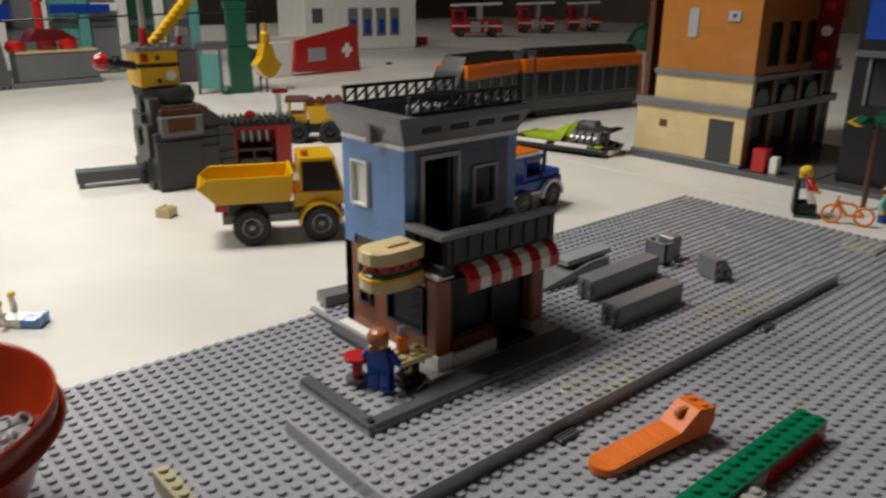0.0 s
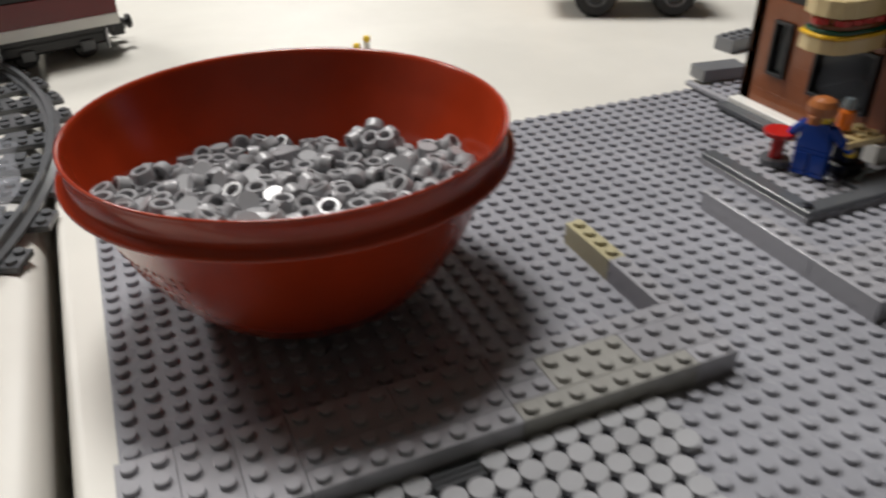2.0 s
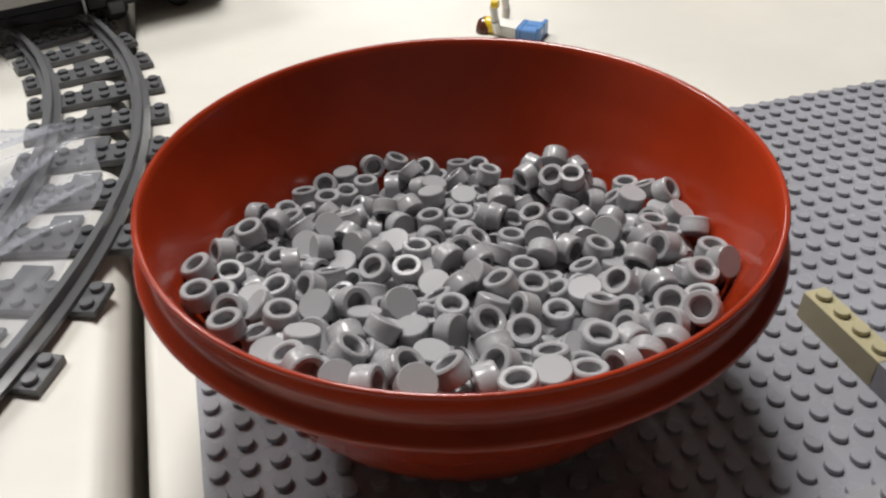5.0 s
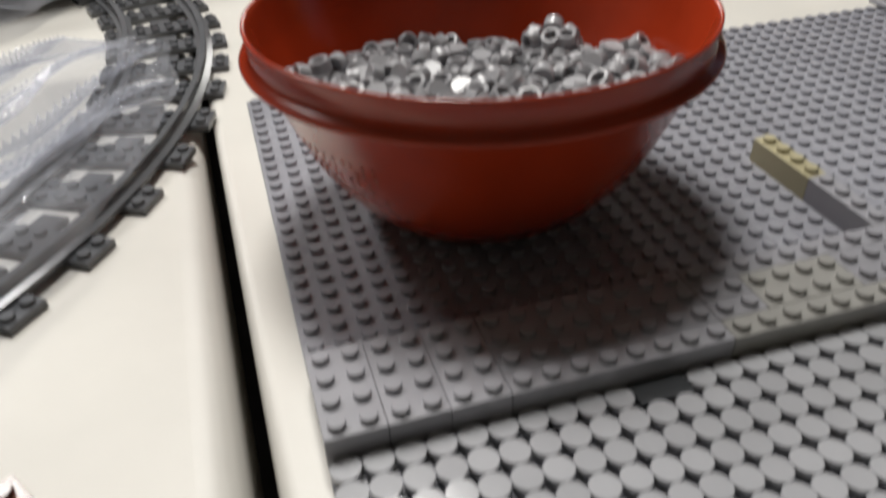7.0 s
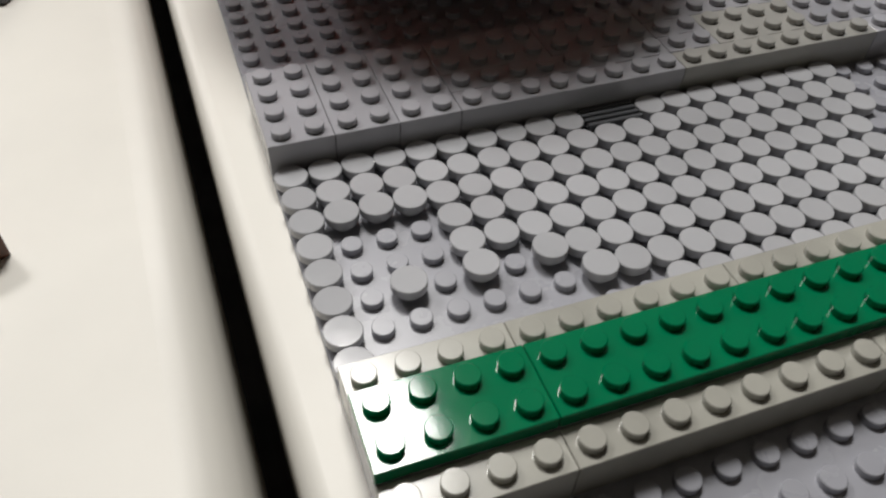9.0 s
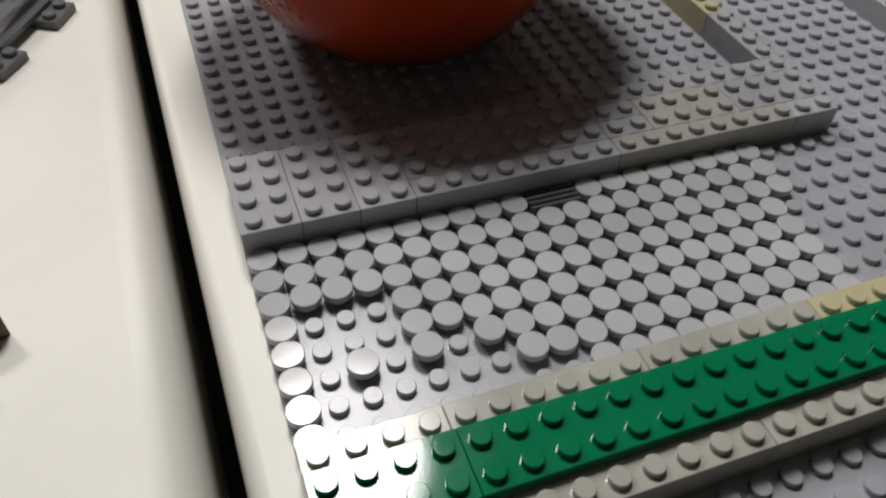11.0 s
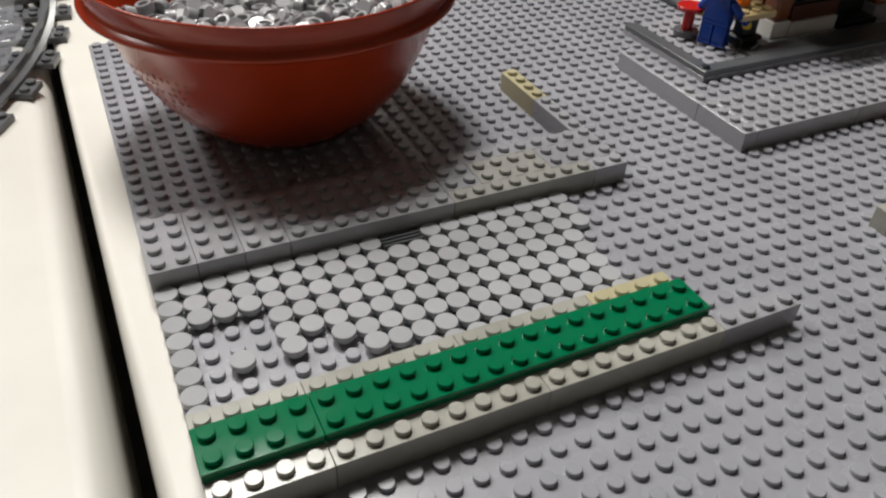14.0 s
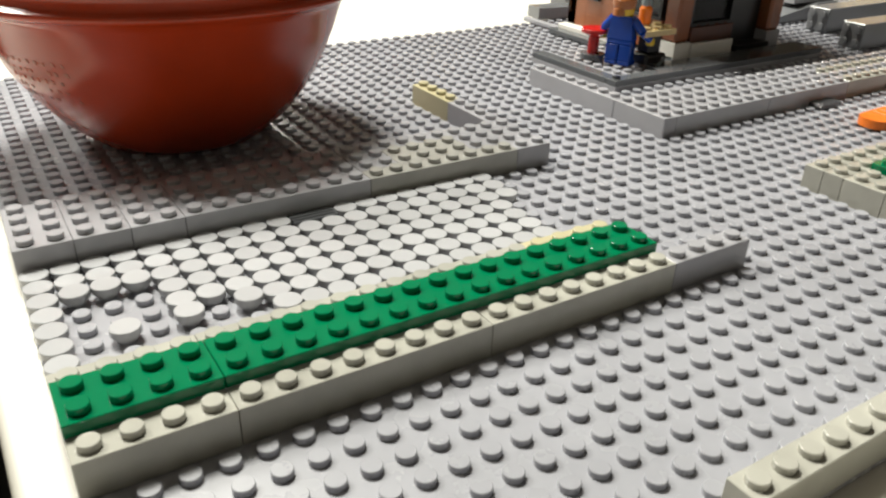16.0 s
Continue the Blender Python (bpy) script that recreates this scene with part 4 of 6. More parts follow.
# ---- vehicles ----
def wheel(parent, x, y0, y1, r, rim=MID):
    """A toy wheel with a treaded tyre; its axle runs along y."""
    t = Shape()
    m = Matrix.Translation((x, y0, r)) @ pose(0, 0, 0, -90, 0, 0)
    w = y1 - y0
    t.lathe([(r * 0.55, 0.0), (r * 0.9, 0.0), (r, w * 0.15), (r, w * 0.85), (r * 0.9, w), (r * 0.55, w)], 26, 0, 0, 0, 0, m)
    for k in range(18):
        a = 2 * math.pi * k / 18
        t.box(-0.0009, r * 0.97, w * 0.05, 0.0009, r * 1.015, w * 0.95, 0, 0.0003, m @ Matrix.Rotation(a, 4, "Z"))
    tyre = part("wheel", t, RUBBER, parent, "black rubber tyre")
    part("rim", Shape().lathe([(0, w * 0.18), (r * 0.12, w * 0.16), (r * 0.14, w * 0.45), (r * 0.40, w * 0.42), (r * 0.46, w * 0.1), (r * 0.56, w * 0.08), (r * 0.56, w * 0.92), (r * 0.43, w * 0.9), (r * 0.40, w * 0.6), (0, w * 0.6)], 20, 0, 0, 0, 0, m), rim, tyre)
    part("hub", Shape().lathe([(0, w * 0.11), (r * 0.36, w * 0.13), (r * 0.36, w * 0.87), (0, w * 0.89)], 18, 0, 0, 0, 0, m), BLACK, tyre)
    part("hub_cap", Shape().lathe([(0, w * 0.05), (r * 0.13, w * 0.06), (r * 0.15, w * 0.12), (0, w * 0.12)], 12, 0, 0, 0, 0, m), rim, tyre)


def dump_truck():
    t = holder("dump_truck", (49.7 * S, 62.0 * S, TABLE), "yellow toy dump truck with big black tyres", "toy truck", "", -25.5)
    W = 0.058
    for x in (0.0, 0.064):
        wheel(t, x, -0.004, 0.012, 0.0172, RIMGREY)
        wheel(t, x, W - 0.012, W + 0.004, 0.0172)
    part("chassis", Shape().box(-0.026, 0.014, 0.017, 0.088, W - 0.014, 0.026, 0, 0.0006).box(0.016, 0.008, 0.019, 0.046, W - 0.008, 0.027, 0, 0.0006), MID, t)
    part("red_bumper", Shape().box(-0.032, 0.012, 0.030, -0.018, W - 0.012, 0.035, 0, 0.0006), RED, t)
    part("bed_support", Shape().box(-0.020, 0.010, 0.026, 0.036, W - 0.010, 0.040, 0, 0.0006), BLACK, t)
    s, o = Shape(), [(-0.046, 0.056), (-0.030, 0.040), (0.034, 0.040), (0.038, 0.0640), (-0.036, 0.0640)]
    s.prism(o, 0.0, 0.0025).prism(o, W - 0.0025, W)
    s.box(-0.030, 0.0025, 0.040, 0.034, W - 0.0025, 0.0425).prism([(0.034, 0.040), (0.0365, 0.040), (0.041, 0.066), (0.038, 0.066)], 0.0, W)
    s.prism([(-0.046, 0.056), (-0.044, 0.056), (-0.028, 0.0425), (-0.030, 0.040)], 0.0025, W - 0.0025)
    s.box(-0.036, -0.0015, 0.0617, 0.038, 0.0005, 0.0645, 0, 0.0004).box(-0.036, W - 0.0005, 0.0617, 0.038, W + 0.0015, 0.0645, 0, 0.0004)
    part("tipping_bed", s, YELLOW, t)
    c = part("cab", Shape().box(0.040, 0.004, 0.033, 0.088, W - 0.004, 0.047, 0, 0.0008).box(0.046, 0.004, 0.0755, 0.080, W - 0.004, 0.0795, 0, 0.001).box(0.046, 0.006, 0.047, 0.0485, W - 0.006, 0.0755).prism([(0.085, 0.047), (0.0875, 0.047), (0.0795, 0.0755), (0.077, 0.0755)], 0.006, 0.009).prism([(0.085, 0.047), (0.0875, 0.047), (0.0795, 0.0755), (0.077, 0.0755)], W - 0.009, W - 0.006), YELLOW, t)
    part("windscreen", Shape().prism([(0.083, 0.048), (0.085, 0.048), (0.077, 0.075), (0.075, 0.075)], 0.009, W - 0.009), GLASS, c)
    part("cab_interior", Shape().box(0.052, 0.012, 0.047, 0.070, W - 0.012, 0.062, 0, 0.002), BLACK, c)
    for y in (0.0065, W - 0.0075):
        part("side_window", Shape().prism([(0.0485, 0.047), (0.085, 0.047), (0.077, 0.0755), (0.0485, 0.0755)], y, y + 0.001), SMOKE, c)
    part("orange_beacon", Shape().cyl(0.052, 0.014, 0.0795, 0.0038, 0.0052, 14), ORANGE, c)
    part("seat", Shape().box(0.050, 0.016, 0.062, 0.056, W - 0.016, 0.070, 0, 0.001), BLACK, c)
    arch = [(0.064 + 0.021 * math.cos(math.pi * k / 8), 0.0172 + 0.021 * math.sin(math.pi * k / 8)) for k in range(9)]
    arch += [(0.064 + 0.0185 * math.cos(math.pi * k / 8), 0.0172 + 0.0185 * math.sin(math.pi * k / 8)) for k in range(8, -1, -1)]
    part("wheel_arch", Shape().prism(arch, -0.004, 0.010).prism(arch, W - 0.010, W + 0.004), YELLOW, t)
    part("orange_panel", Shape().box(0.0385, 0.002, 0.046, 0.044, 0.006, 0.057, 0, 0.0005), ORANGE, t)


dump_truck()


def pickup():
    t = holder("pickup_truck", (83.0 * S, 50.5 * S, TABLE), "blue toy pickup truck with orange load", "toy car", "", 3)
    W = 0.046
    for x in (0.0, 0.048):
        wheel(t, x, -0.003, 0.009, 0.0135)
        wheel(t, x, W - 0.009, W + 0.003, 0.0135)
    part("chassis", Shape().box(-0.022, 0.006, 0.014, 0.068, W - 0.006, 0.020, 0, 0.0006), DARK, t)
    part("body", Shape().box(-0.022, 0.002, 0.020, 0.068, W - 0.002, 0.034, 0, 0.0015).box(0.034, 0.003, 0.034, 0.066, W - 0.003, 0.041, 0, 0.0015), BLUE, t)
    part("cab", Shape().box(0.004, 0.003, 0.034, 0.008, W - 0.003, 0.056).box(0.004, 0.003, 0.056, 0.034, W - 0.003, 0.061, 0, 0.001).box(0.006, 0.005, 0.034, 0.032, W - 0.005, 0.038), BLUE, t)
    part("windscreen", Shape().box(0.031, 0.005, 0.038, 0.0335, W - 0.005, 0.056, 0, 0.0004), GLASS, t)
    part("roof_load", Shape().box(-0.020, 0.004, 0.061, 0.030, W - 0.004, 0.066, 0, 0.001), ORANGE, t)
    part("exhaust", Shape().rod((0.040, 0.006, 0.038), (0.040, 0.006, 0.068), 0.0024), BLACK, t)
    arch = [(0.048 + q * math.cos(math.pi * k / 8), 0.0135 + q * math.sin(math.pi * k / 8)) for q, ks in ((0.0185, range(9)), (0.0155, range(8, -1, -1))) for k in ks]
    part("fender", Shape().prism(arch, -0.003, 0.006).prism(arch, W - 0.006, W + 0.003), WHITE, t, "white arched fender")
    part("white_sill", Shape().box(-0.020, -0.001, 0.0195, 0.030, 0.002, 0.0225, 0, 0.0005).box(-0.020, W - 0.002, 0.0195, 0.030, W + 0.001, 0.0225, 0, 0.0005), WHITE, t)
    part("white_edge", Shape().box(-0.018, 0.0025, 0.0612, 0.031, 0.0045, 0.0640, 0, 0.0004), WHITE, t)


pickup()


def racer():
    t = holder("racing_boat", (115.9 * S, 85.4 * S, TABLE), "lime green, black and white toy dragster on the table", "toy car", "", -76)
    L = 0.165
    part("white_sill", Shape().box(0, 0.004, 0.002, L, 0.046, 0.008, 0, 0.001), WHITE, t)
    part("black_hull", Shape().box(0.004, 0.000, 0.008, L - 0.008, 0.050, 0.015, 0, 0.001), BLACK, t)
    part("lime_nose", Shape().prism([(0.0, 0.015), (0.070, 0.015), (0.075, 0.024), (0.03, 0.022)], 0.008, 0.042), LIME, t)
    part("lime_fin", Shape().prism([(0.062, 0.015), (0.085, 0.015), (0.100, 0.040), (0.090, 0.040)], 0.004, 0.009), LIME, t)
    part("lime_fin", Shape().prism([(0.062, 0.015), (0.085, 0.015), (0.100, 0.040), (0.090, 0.040)], 0.041, 0.046), LIME, t)
    for y in (-0.012, 0.046):
        pod = part("side_pod", Shape().box(0.010, y, 0.0055, L - 0.004, y + 0.016, 0.0115, 0, 0.0006).studs(0.012, y, 18, 2, 0.0115, 0, 8), BLACK, t)
        part("white_strip", Shape().box(0.010, y + (0 if y < 0 else 0.008), 0.0117, 0.070, y + (0.008 if y < 0 else 0.016), 0.0160, 0, 0.0004).box(0.084, y + (0 if y < 0 else 0.008), 0.0117, L - 0.03, y + (0.008 if y < 0 else 0.016), 0.0160, 0, 0.0004), WHITE, pod)
        part("lime_strip", Shape().box(0.116, y + (0.008 if y < 0 else 0), 0.0117, L - 0.012, y + (0.016 if y < 0 else 0.008), 0.0150, 0, 0.0004), LIME, pod)
    for k in range(4):
        part("grey_block", Shape().box(0.103 + k * 0.012, 0.000, 0.017, 0.112 + k * 0.012, 0.008, 0.033, 0, 0.0008), MID, t)
    part("engine_cowl", Shape().prism([(0.102, 0.030), (0.150, 0.030), (0.156, 0.037), (0.126, 0.039), (0.108, 0.045)], 0.014, 0.036), ROCK, t)
    e = part("engine", Shape().box(0.100, 0.008, 0.015, 0.148, 0.042, 0.030, 0, 0.002), BLACK, t)
    for k in range(5):
        part("exhaust_pipe", Shape().rod((0.104 + k * 0.009, 0.006, 0.020), (0.106 + k * 0.009, -0.002, 0.026), 0.0026, 8), SILVER, e)
    part("scoop", Shape().prism([(0.108, 0.030), (0.140, 0.030), (0.132, 0.046), (0.112, 0.044)], 0.014, 0.036), MID, e)
    part("red_band", Shape().box(0.098, 0.002, 0.012, 0.152, 0.048, 0.0165, 0, 0.0005), RED, t)
    part("spoiler", Shape().box(0.150, 0.0, 0.034, 0.164, 0.05, 0.037, 0, 0.001).box(0.152, 0.010, 0.015, 0.156, 0.014, 0.034), BLACK, t)
    for x in (0.02, 0.135):
        wheel(t, x, -0.004, 0.004, 0.010)
        wheel(t, x, 0.046, 0.054, 0.010)


racer()


def loader():
    t = holder("mine_loader", (84.6 * S, 112.0 * S, TABLE), "yellow and brown toy loader carrying rocks", "toy truck", "", -32)
    for x in (0.008, 0.056):
        wheel(t, x, -0.004, 0.012, 0.017, BLACK)
        wheel(t, x, 0.040, 0.056, 0.017, BLACK)
    part("chassis", Shape().box(-0.010, 0.010, 0.014, 0.074, 0.044, 0.030, 0, 0.001), BLACK, t)
    part("cab", Shape().box(-0.006, 0.006, 0.030, 0.022, 0.046, 0.044, 0, 0.001).box(-0.006, 0.006, 0.044, -0.002, 0.046, 0.062).box(0.018, 0.006, 0.044, 0.022, 0.046, 0.062), YELLOW, t)
    part("hopper", Shape().prism([(0.026, 0.030), (0.070, 0.030), (0.080, 0.056), (0.022, 0.056)], 0.002, 0.050), YELLOW, t)
    for k in range(12):
        part("rock", Shape().lathe([(0, 0), (0.006, 0.001), (0.0075, 0.005), (0.004, 0.010), (0, 0.011)], 6, 0.028 + (k % 4) * 0.014, 0.010 + (k // 4) * 0.015, 0.054 + rng.uniform(0, 0.004)), BROWN, t)
    part("roof", Shape().box(-0.010, 0.002, 0.062, 0.026, 0.050, 0.067, 0, 0.001), BROWN, t)
    part("green_drum", Shape().rod((-0.012, 0.006, 0.012), (-0.012, 0.040, 0.012), 0.011, 16), DKGREEN, t)


loader()

# ---- the mine ----
def mine():
    t = holder("mine_crane", (51.2 * S, 93.2 * S, TABLE), "dark grey toy mine rock with a yellow crane cab", "toy building", "", -4)
    r = random.Random(3)
    rock = part("rock_base", Shape().prism([(0, 0), (0.094, 0), (0.088, 0.074), (0.060, 0.096), (0.010, 0.096), (0.004, 0.050)], 0.004, 0.080), ROCK, t)
    for x0, x1, levels in ((-0.002, 0.050, (0.0, 0.0576)), (0.050, 0.074, (0.0, 0.0192, 0.048, 0.0576)), (0.074, 0.094, (0.0, 0.0288, 0.0384, 0.0576))):
        for k, z in enumerate(levels):
            top = levels[k + 1] if k + 1 < len(levels) else z + 0.0096
            y = -(0.010, 0.006, 0.003, 0.001)[k]
            part("rock_panel", Shape().box(x0, y, z, x1 - 0.0002, 0.006, top - 0.0002, 0, 0.0008).studs(x0 + 0.001, y - 0.0005, int((x1 - x0) / S), 1, top - 0.0002, 0, 10), ROCK, rock)
    for i in range(4):
        z = 0.0
        while z < 0.082:
            h = r.choice((0.0096, 0.0192, 0.0288))
            x = -r.choice((0.0, 0.003, 0.006))
            part("rock_panel", Shape().box(x, 0.006 + i * 0.0185, z, 0.012, 0.0243 + i * 0.0185, z + h - 0.0002, 0, 0.0005), ROCK, rock)
            z += h
    col = part("rock_column", Shape().prism([(0.026, 0), (0.044, 0), (0.040, 0.126), (0.010, 0.126), (0.018, 0.060)], 0.062, 0.090), ROCK, t)
    for k in range(4):
        part("column_rib", Shape().rod((0.023, 0.064 + k * 0.0078, 0.0), (0.007, 0.064 + k * 0.0078, 0.122), 0.0028, 8), BLACK if k % 2 else DARK, col)
    part("brown_slope", Shape().prism([(0.060, 0), (0.104, 0), (0.100, 0.062), (0.066, 0.092)], 0.030, 0.080), BROWN, t)
    part("brown_ledge", Shape().box(0.008, -0.004, 0.086, 0.064, 0.030, 0.094, 0, 0.001).studs(0.010, -0.003, 6, 4, 0.094, 0, 10), BROWN, t)
    part("brown_panel", Shape().box(0.014, -0.0095, 0.068, 0.046, -0.006, 0.084, 0, 0.0008), BROWN, t)
    part("grey_block", Shape().box(0.006, -0.008, 0.062, 0.056, 0.010, 0.086, 0, 0.0015), MID, t)
    part("turntable", Shape().lathe([(0, 0.096), (0.030, 0.096), (0.032, 0.104), (0.028, 0.114), (0, 0.114)], 20, 0.034, 0.046), ROCK, t)
    cab = part("crane_cab", Shape().box(0.0, 0.030, 0.116, 0.046, 0.080, 0.139, 0, 0.001).box(0.0, 0.030, 0.142, 0.046, 0.080, 0.157, 0, 0.001), YELLOW, t, "yellow crane cab with a black band")
    part("cab_band", Shape().box(-0.001, 0.029, 0.139, 0.047, 0.081, 0.142), BLACK, cab)
    part("cab_emblem", Shape().cyl(0, 0, 0, 0.006, 0.0006, 16, 0, pose(0.036, 0.030, 0.128, 90, 0, 0)), WHITE, cab)
    part("bolt", Shape().cyl(0, 0, 0, 0.0028, 0.0008, 12, 0, pose(0.022, 0.030, 0.149, 90, 0, 0)).cyl(0, 0, 0, 0.0028, 0.0008, 12, 0, pose(0.022, 0.030, 0.123, 90, 0, 0)), BLACK, cab)
    part("red_tail_lamp", Shape().box(0.003, 0.0285, 0.145, 0.011, 0.031, 0.154, 0, 0.0005), RED, cab)
    part("roof_plate", Shape().box(-0.003, 0.027, 0.157, 0.060, 0.083, 0.162, 0, 0.0005).studs(0.0, 0.03, 6, 6, 0.162, 0, 8), MID, cab)
    part("grey_housing", Shape().box(0.046, 0.034, 0.118, 0.070, 0.080, 0.157, 0, 0.002), MID, t)
    part("drill_arm", Shape().rod((0.0, 0.046, 0.140), (-0.034, 0.046, 0.146), 0.005, 12).rod((-0.018, 0.046, 0.143), (-0.024, 0.046, 0.1445), 0.009, 14), BLACK, t)
    part("drill_tip", Shape().lathe([(0, 0), (0.009, 0.001), (0.010, 0.006), (0.007, 0.014), (0, 0.016)], 14, 0, 0, 0, 0, pose(-0.030, 0.046, 0.146, 0, -90, 0)), RED, t)
    part("red_piston", Shape().cyl(0.012, 0.040, 0.162, 0.005, 0.020, 12), RED, t)
    part("grey_mast", Shape().cyl(0.012, 0.040, 0.182, 0.0034, 0.060, 10), SILVER, t)
    b = Shape()
    for k in range(14):
        b.box(0.022 + k * 0.0058, 0.044, 0.160 + k * 0.0062, 0.032 + k * 0.0058, 0.060, 0.170 + k * 0.0062, 0, 0.0008)
    b.rod((0.024, 0.052, 0.163), (0.104, 0.052, 0.249), 0.006, 8)
    part("crane_boom", b, YELLOW, t, "ribbed yellow crane boom")
    part("boom_jib", Shape().rod((0.104, 0.052, 0.249), (0.150, 0.010, 0.240), 0.006, 8), YELLOW, t)
    part("crane_cable", Shape().rod((0.1480, 0.010, 0.240), (0.1480, 0.010, 0.186), 0.0008, 6), BLACK, t)
    part("clamshell_bucket", Shape().prism([(0.131, 0.137), (0.140, 0.124), (0.148, 0.120), (0.156, 0.124), (0.165, 0.137), (0.157, 0.146), (0.153, 0.162), (0.143, 0.162), (0.139, 0.146)], 0.001, 0.019).box(0.144, 0.003, 0.162, 0.152, 0.017, 0.176, 0, 0.002).cyl(0.148, 0.010, 0.176, 0.003, 0.010, 10), YELLOW, t, "yellow clamshell bucket")
    part("red_lever", Shape().rod((0.052, 0.040, 0.162), (0.056, 0.040, 0.176), 0.003), RED, t)
    part("grey_claw", Shape().prism([(0.048, 0.172), (0.062, 0.176), (0.060, 0.182), (0.050, 0.184)], 0.030, 0.040), SILVER, t)
    return t


mine()
t = holder("ribbed_ramp", (42.2 * S, 101.6 * S, TABLE), "long dark grey ribbed ramp leading from the mine", "toy ramp", "", -14)
for k in range(4):
    part("rail_bar", Shape().box(0, k * 0.006, 0.008, 0.082, k * 0.006 + 0.0042, 0.020, 0, 0.0006), DARK, t)
part("ramp_floor", Shape().box(0, 0, 0.006, 0.082, 0.024, 0.0085), DARK, t)
part("ramp_foot", Shape().box(0.002, 0, 0, 0.008, 0.024, 0.006).box(0.070, 0, 0, 0.078, 0.024, 0.006), DARK, t)


def shed():
    t = holder("red_shed", (63.6 * S, 95.5 * S, TABLE), "red toy shed with a black ribbed roof", "toy building", "", -22)
    W, D, Hh = 0.078, 0.05, 0.062
    part("floor_slab", Shape().box(0, 0, 0, W, D, 0.006, 0, 0.0005), DARK, t)
    part("back_wall", Shape().box(0, D - 0.006, 0.006, W, D, Hh), DARKRED, t)
    for x in (0.0, W - 0.020):
        part("red_post", Shape().box(x, 0, 0.006, x + (0.010 if x < 0.01 else 0.020), D - 0.006, Hh, 0, 0.0006), RED, t)
    part("lintel", Shape().box(0.010, 0.001, Hh - 0.006, W - 0.020, 0.008, Hh), RED, t)
    part("shelf", Shape().box(0.012, 0.010, 0.028, W - 0.022, D - 0.008, 0.031).box(0.030, 0.010, 0.006, 0.033, D - 0.008, 0.028), BROWN, t)
    for k in range(4):
        part("hanging_tool", Shape().rod((0.018 + k * 0.010, 0.012, Hh - 0.006), (0.019 + k * 0.010, 0.012, 0.040), 0.0018, 8), SILVER, t)
    part("counter", Shape().box(0.012, 0.012, 0.006, 0.054, 0.03, 0.018, 0, 0.001), DARK, t)
    part("roof", Shape().box(-0.006, -0.006, Hh, W + 0.006, D + 0.004, Hh + 0.004, 0, 0.0005), BLACK, t)
    for k in range(12):
        part("roof_rib", Shape().box(-0.004 + k * 0.0076, -0.006, Hh + 0.004, -0.0002 + k * 0.0076, D + 0.004, Hh + 0.008, 0, 0.0006), BLACK, t)
    part("red_dome", Shape().lathe([(0.008, 0), (0.0078, 0.003), (0.0058, 0.0062), (0.003, 0.0078), (0, 0.008)], 16, 0.030, 0.02, Hh + 0.008), RED, t)
    p = part("lamp_post", Shape().cyl(W - 0.012, 0.012, Hh + 0.008, 0.0035, 0.030, 12), WHITE, t)
    part("lamp_head", Shape().box(W - 0.020, 0.008, Hh + 0.038, W, 0.018, Hh + 0.043, 0, 0.001), RED, p)
    part("claw", Shape().box(W - 0.002, 0.009, Hh + 0.042, W + 0.010, 0.015, Hh + 0.046, 0, 0.001), SILVER, p)


shed()

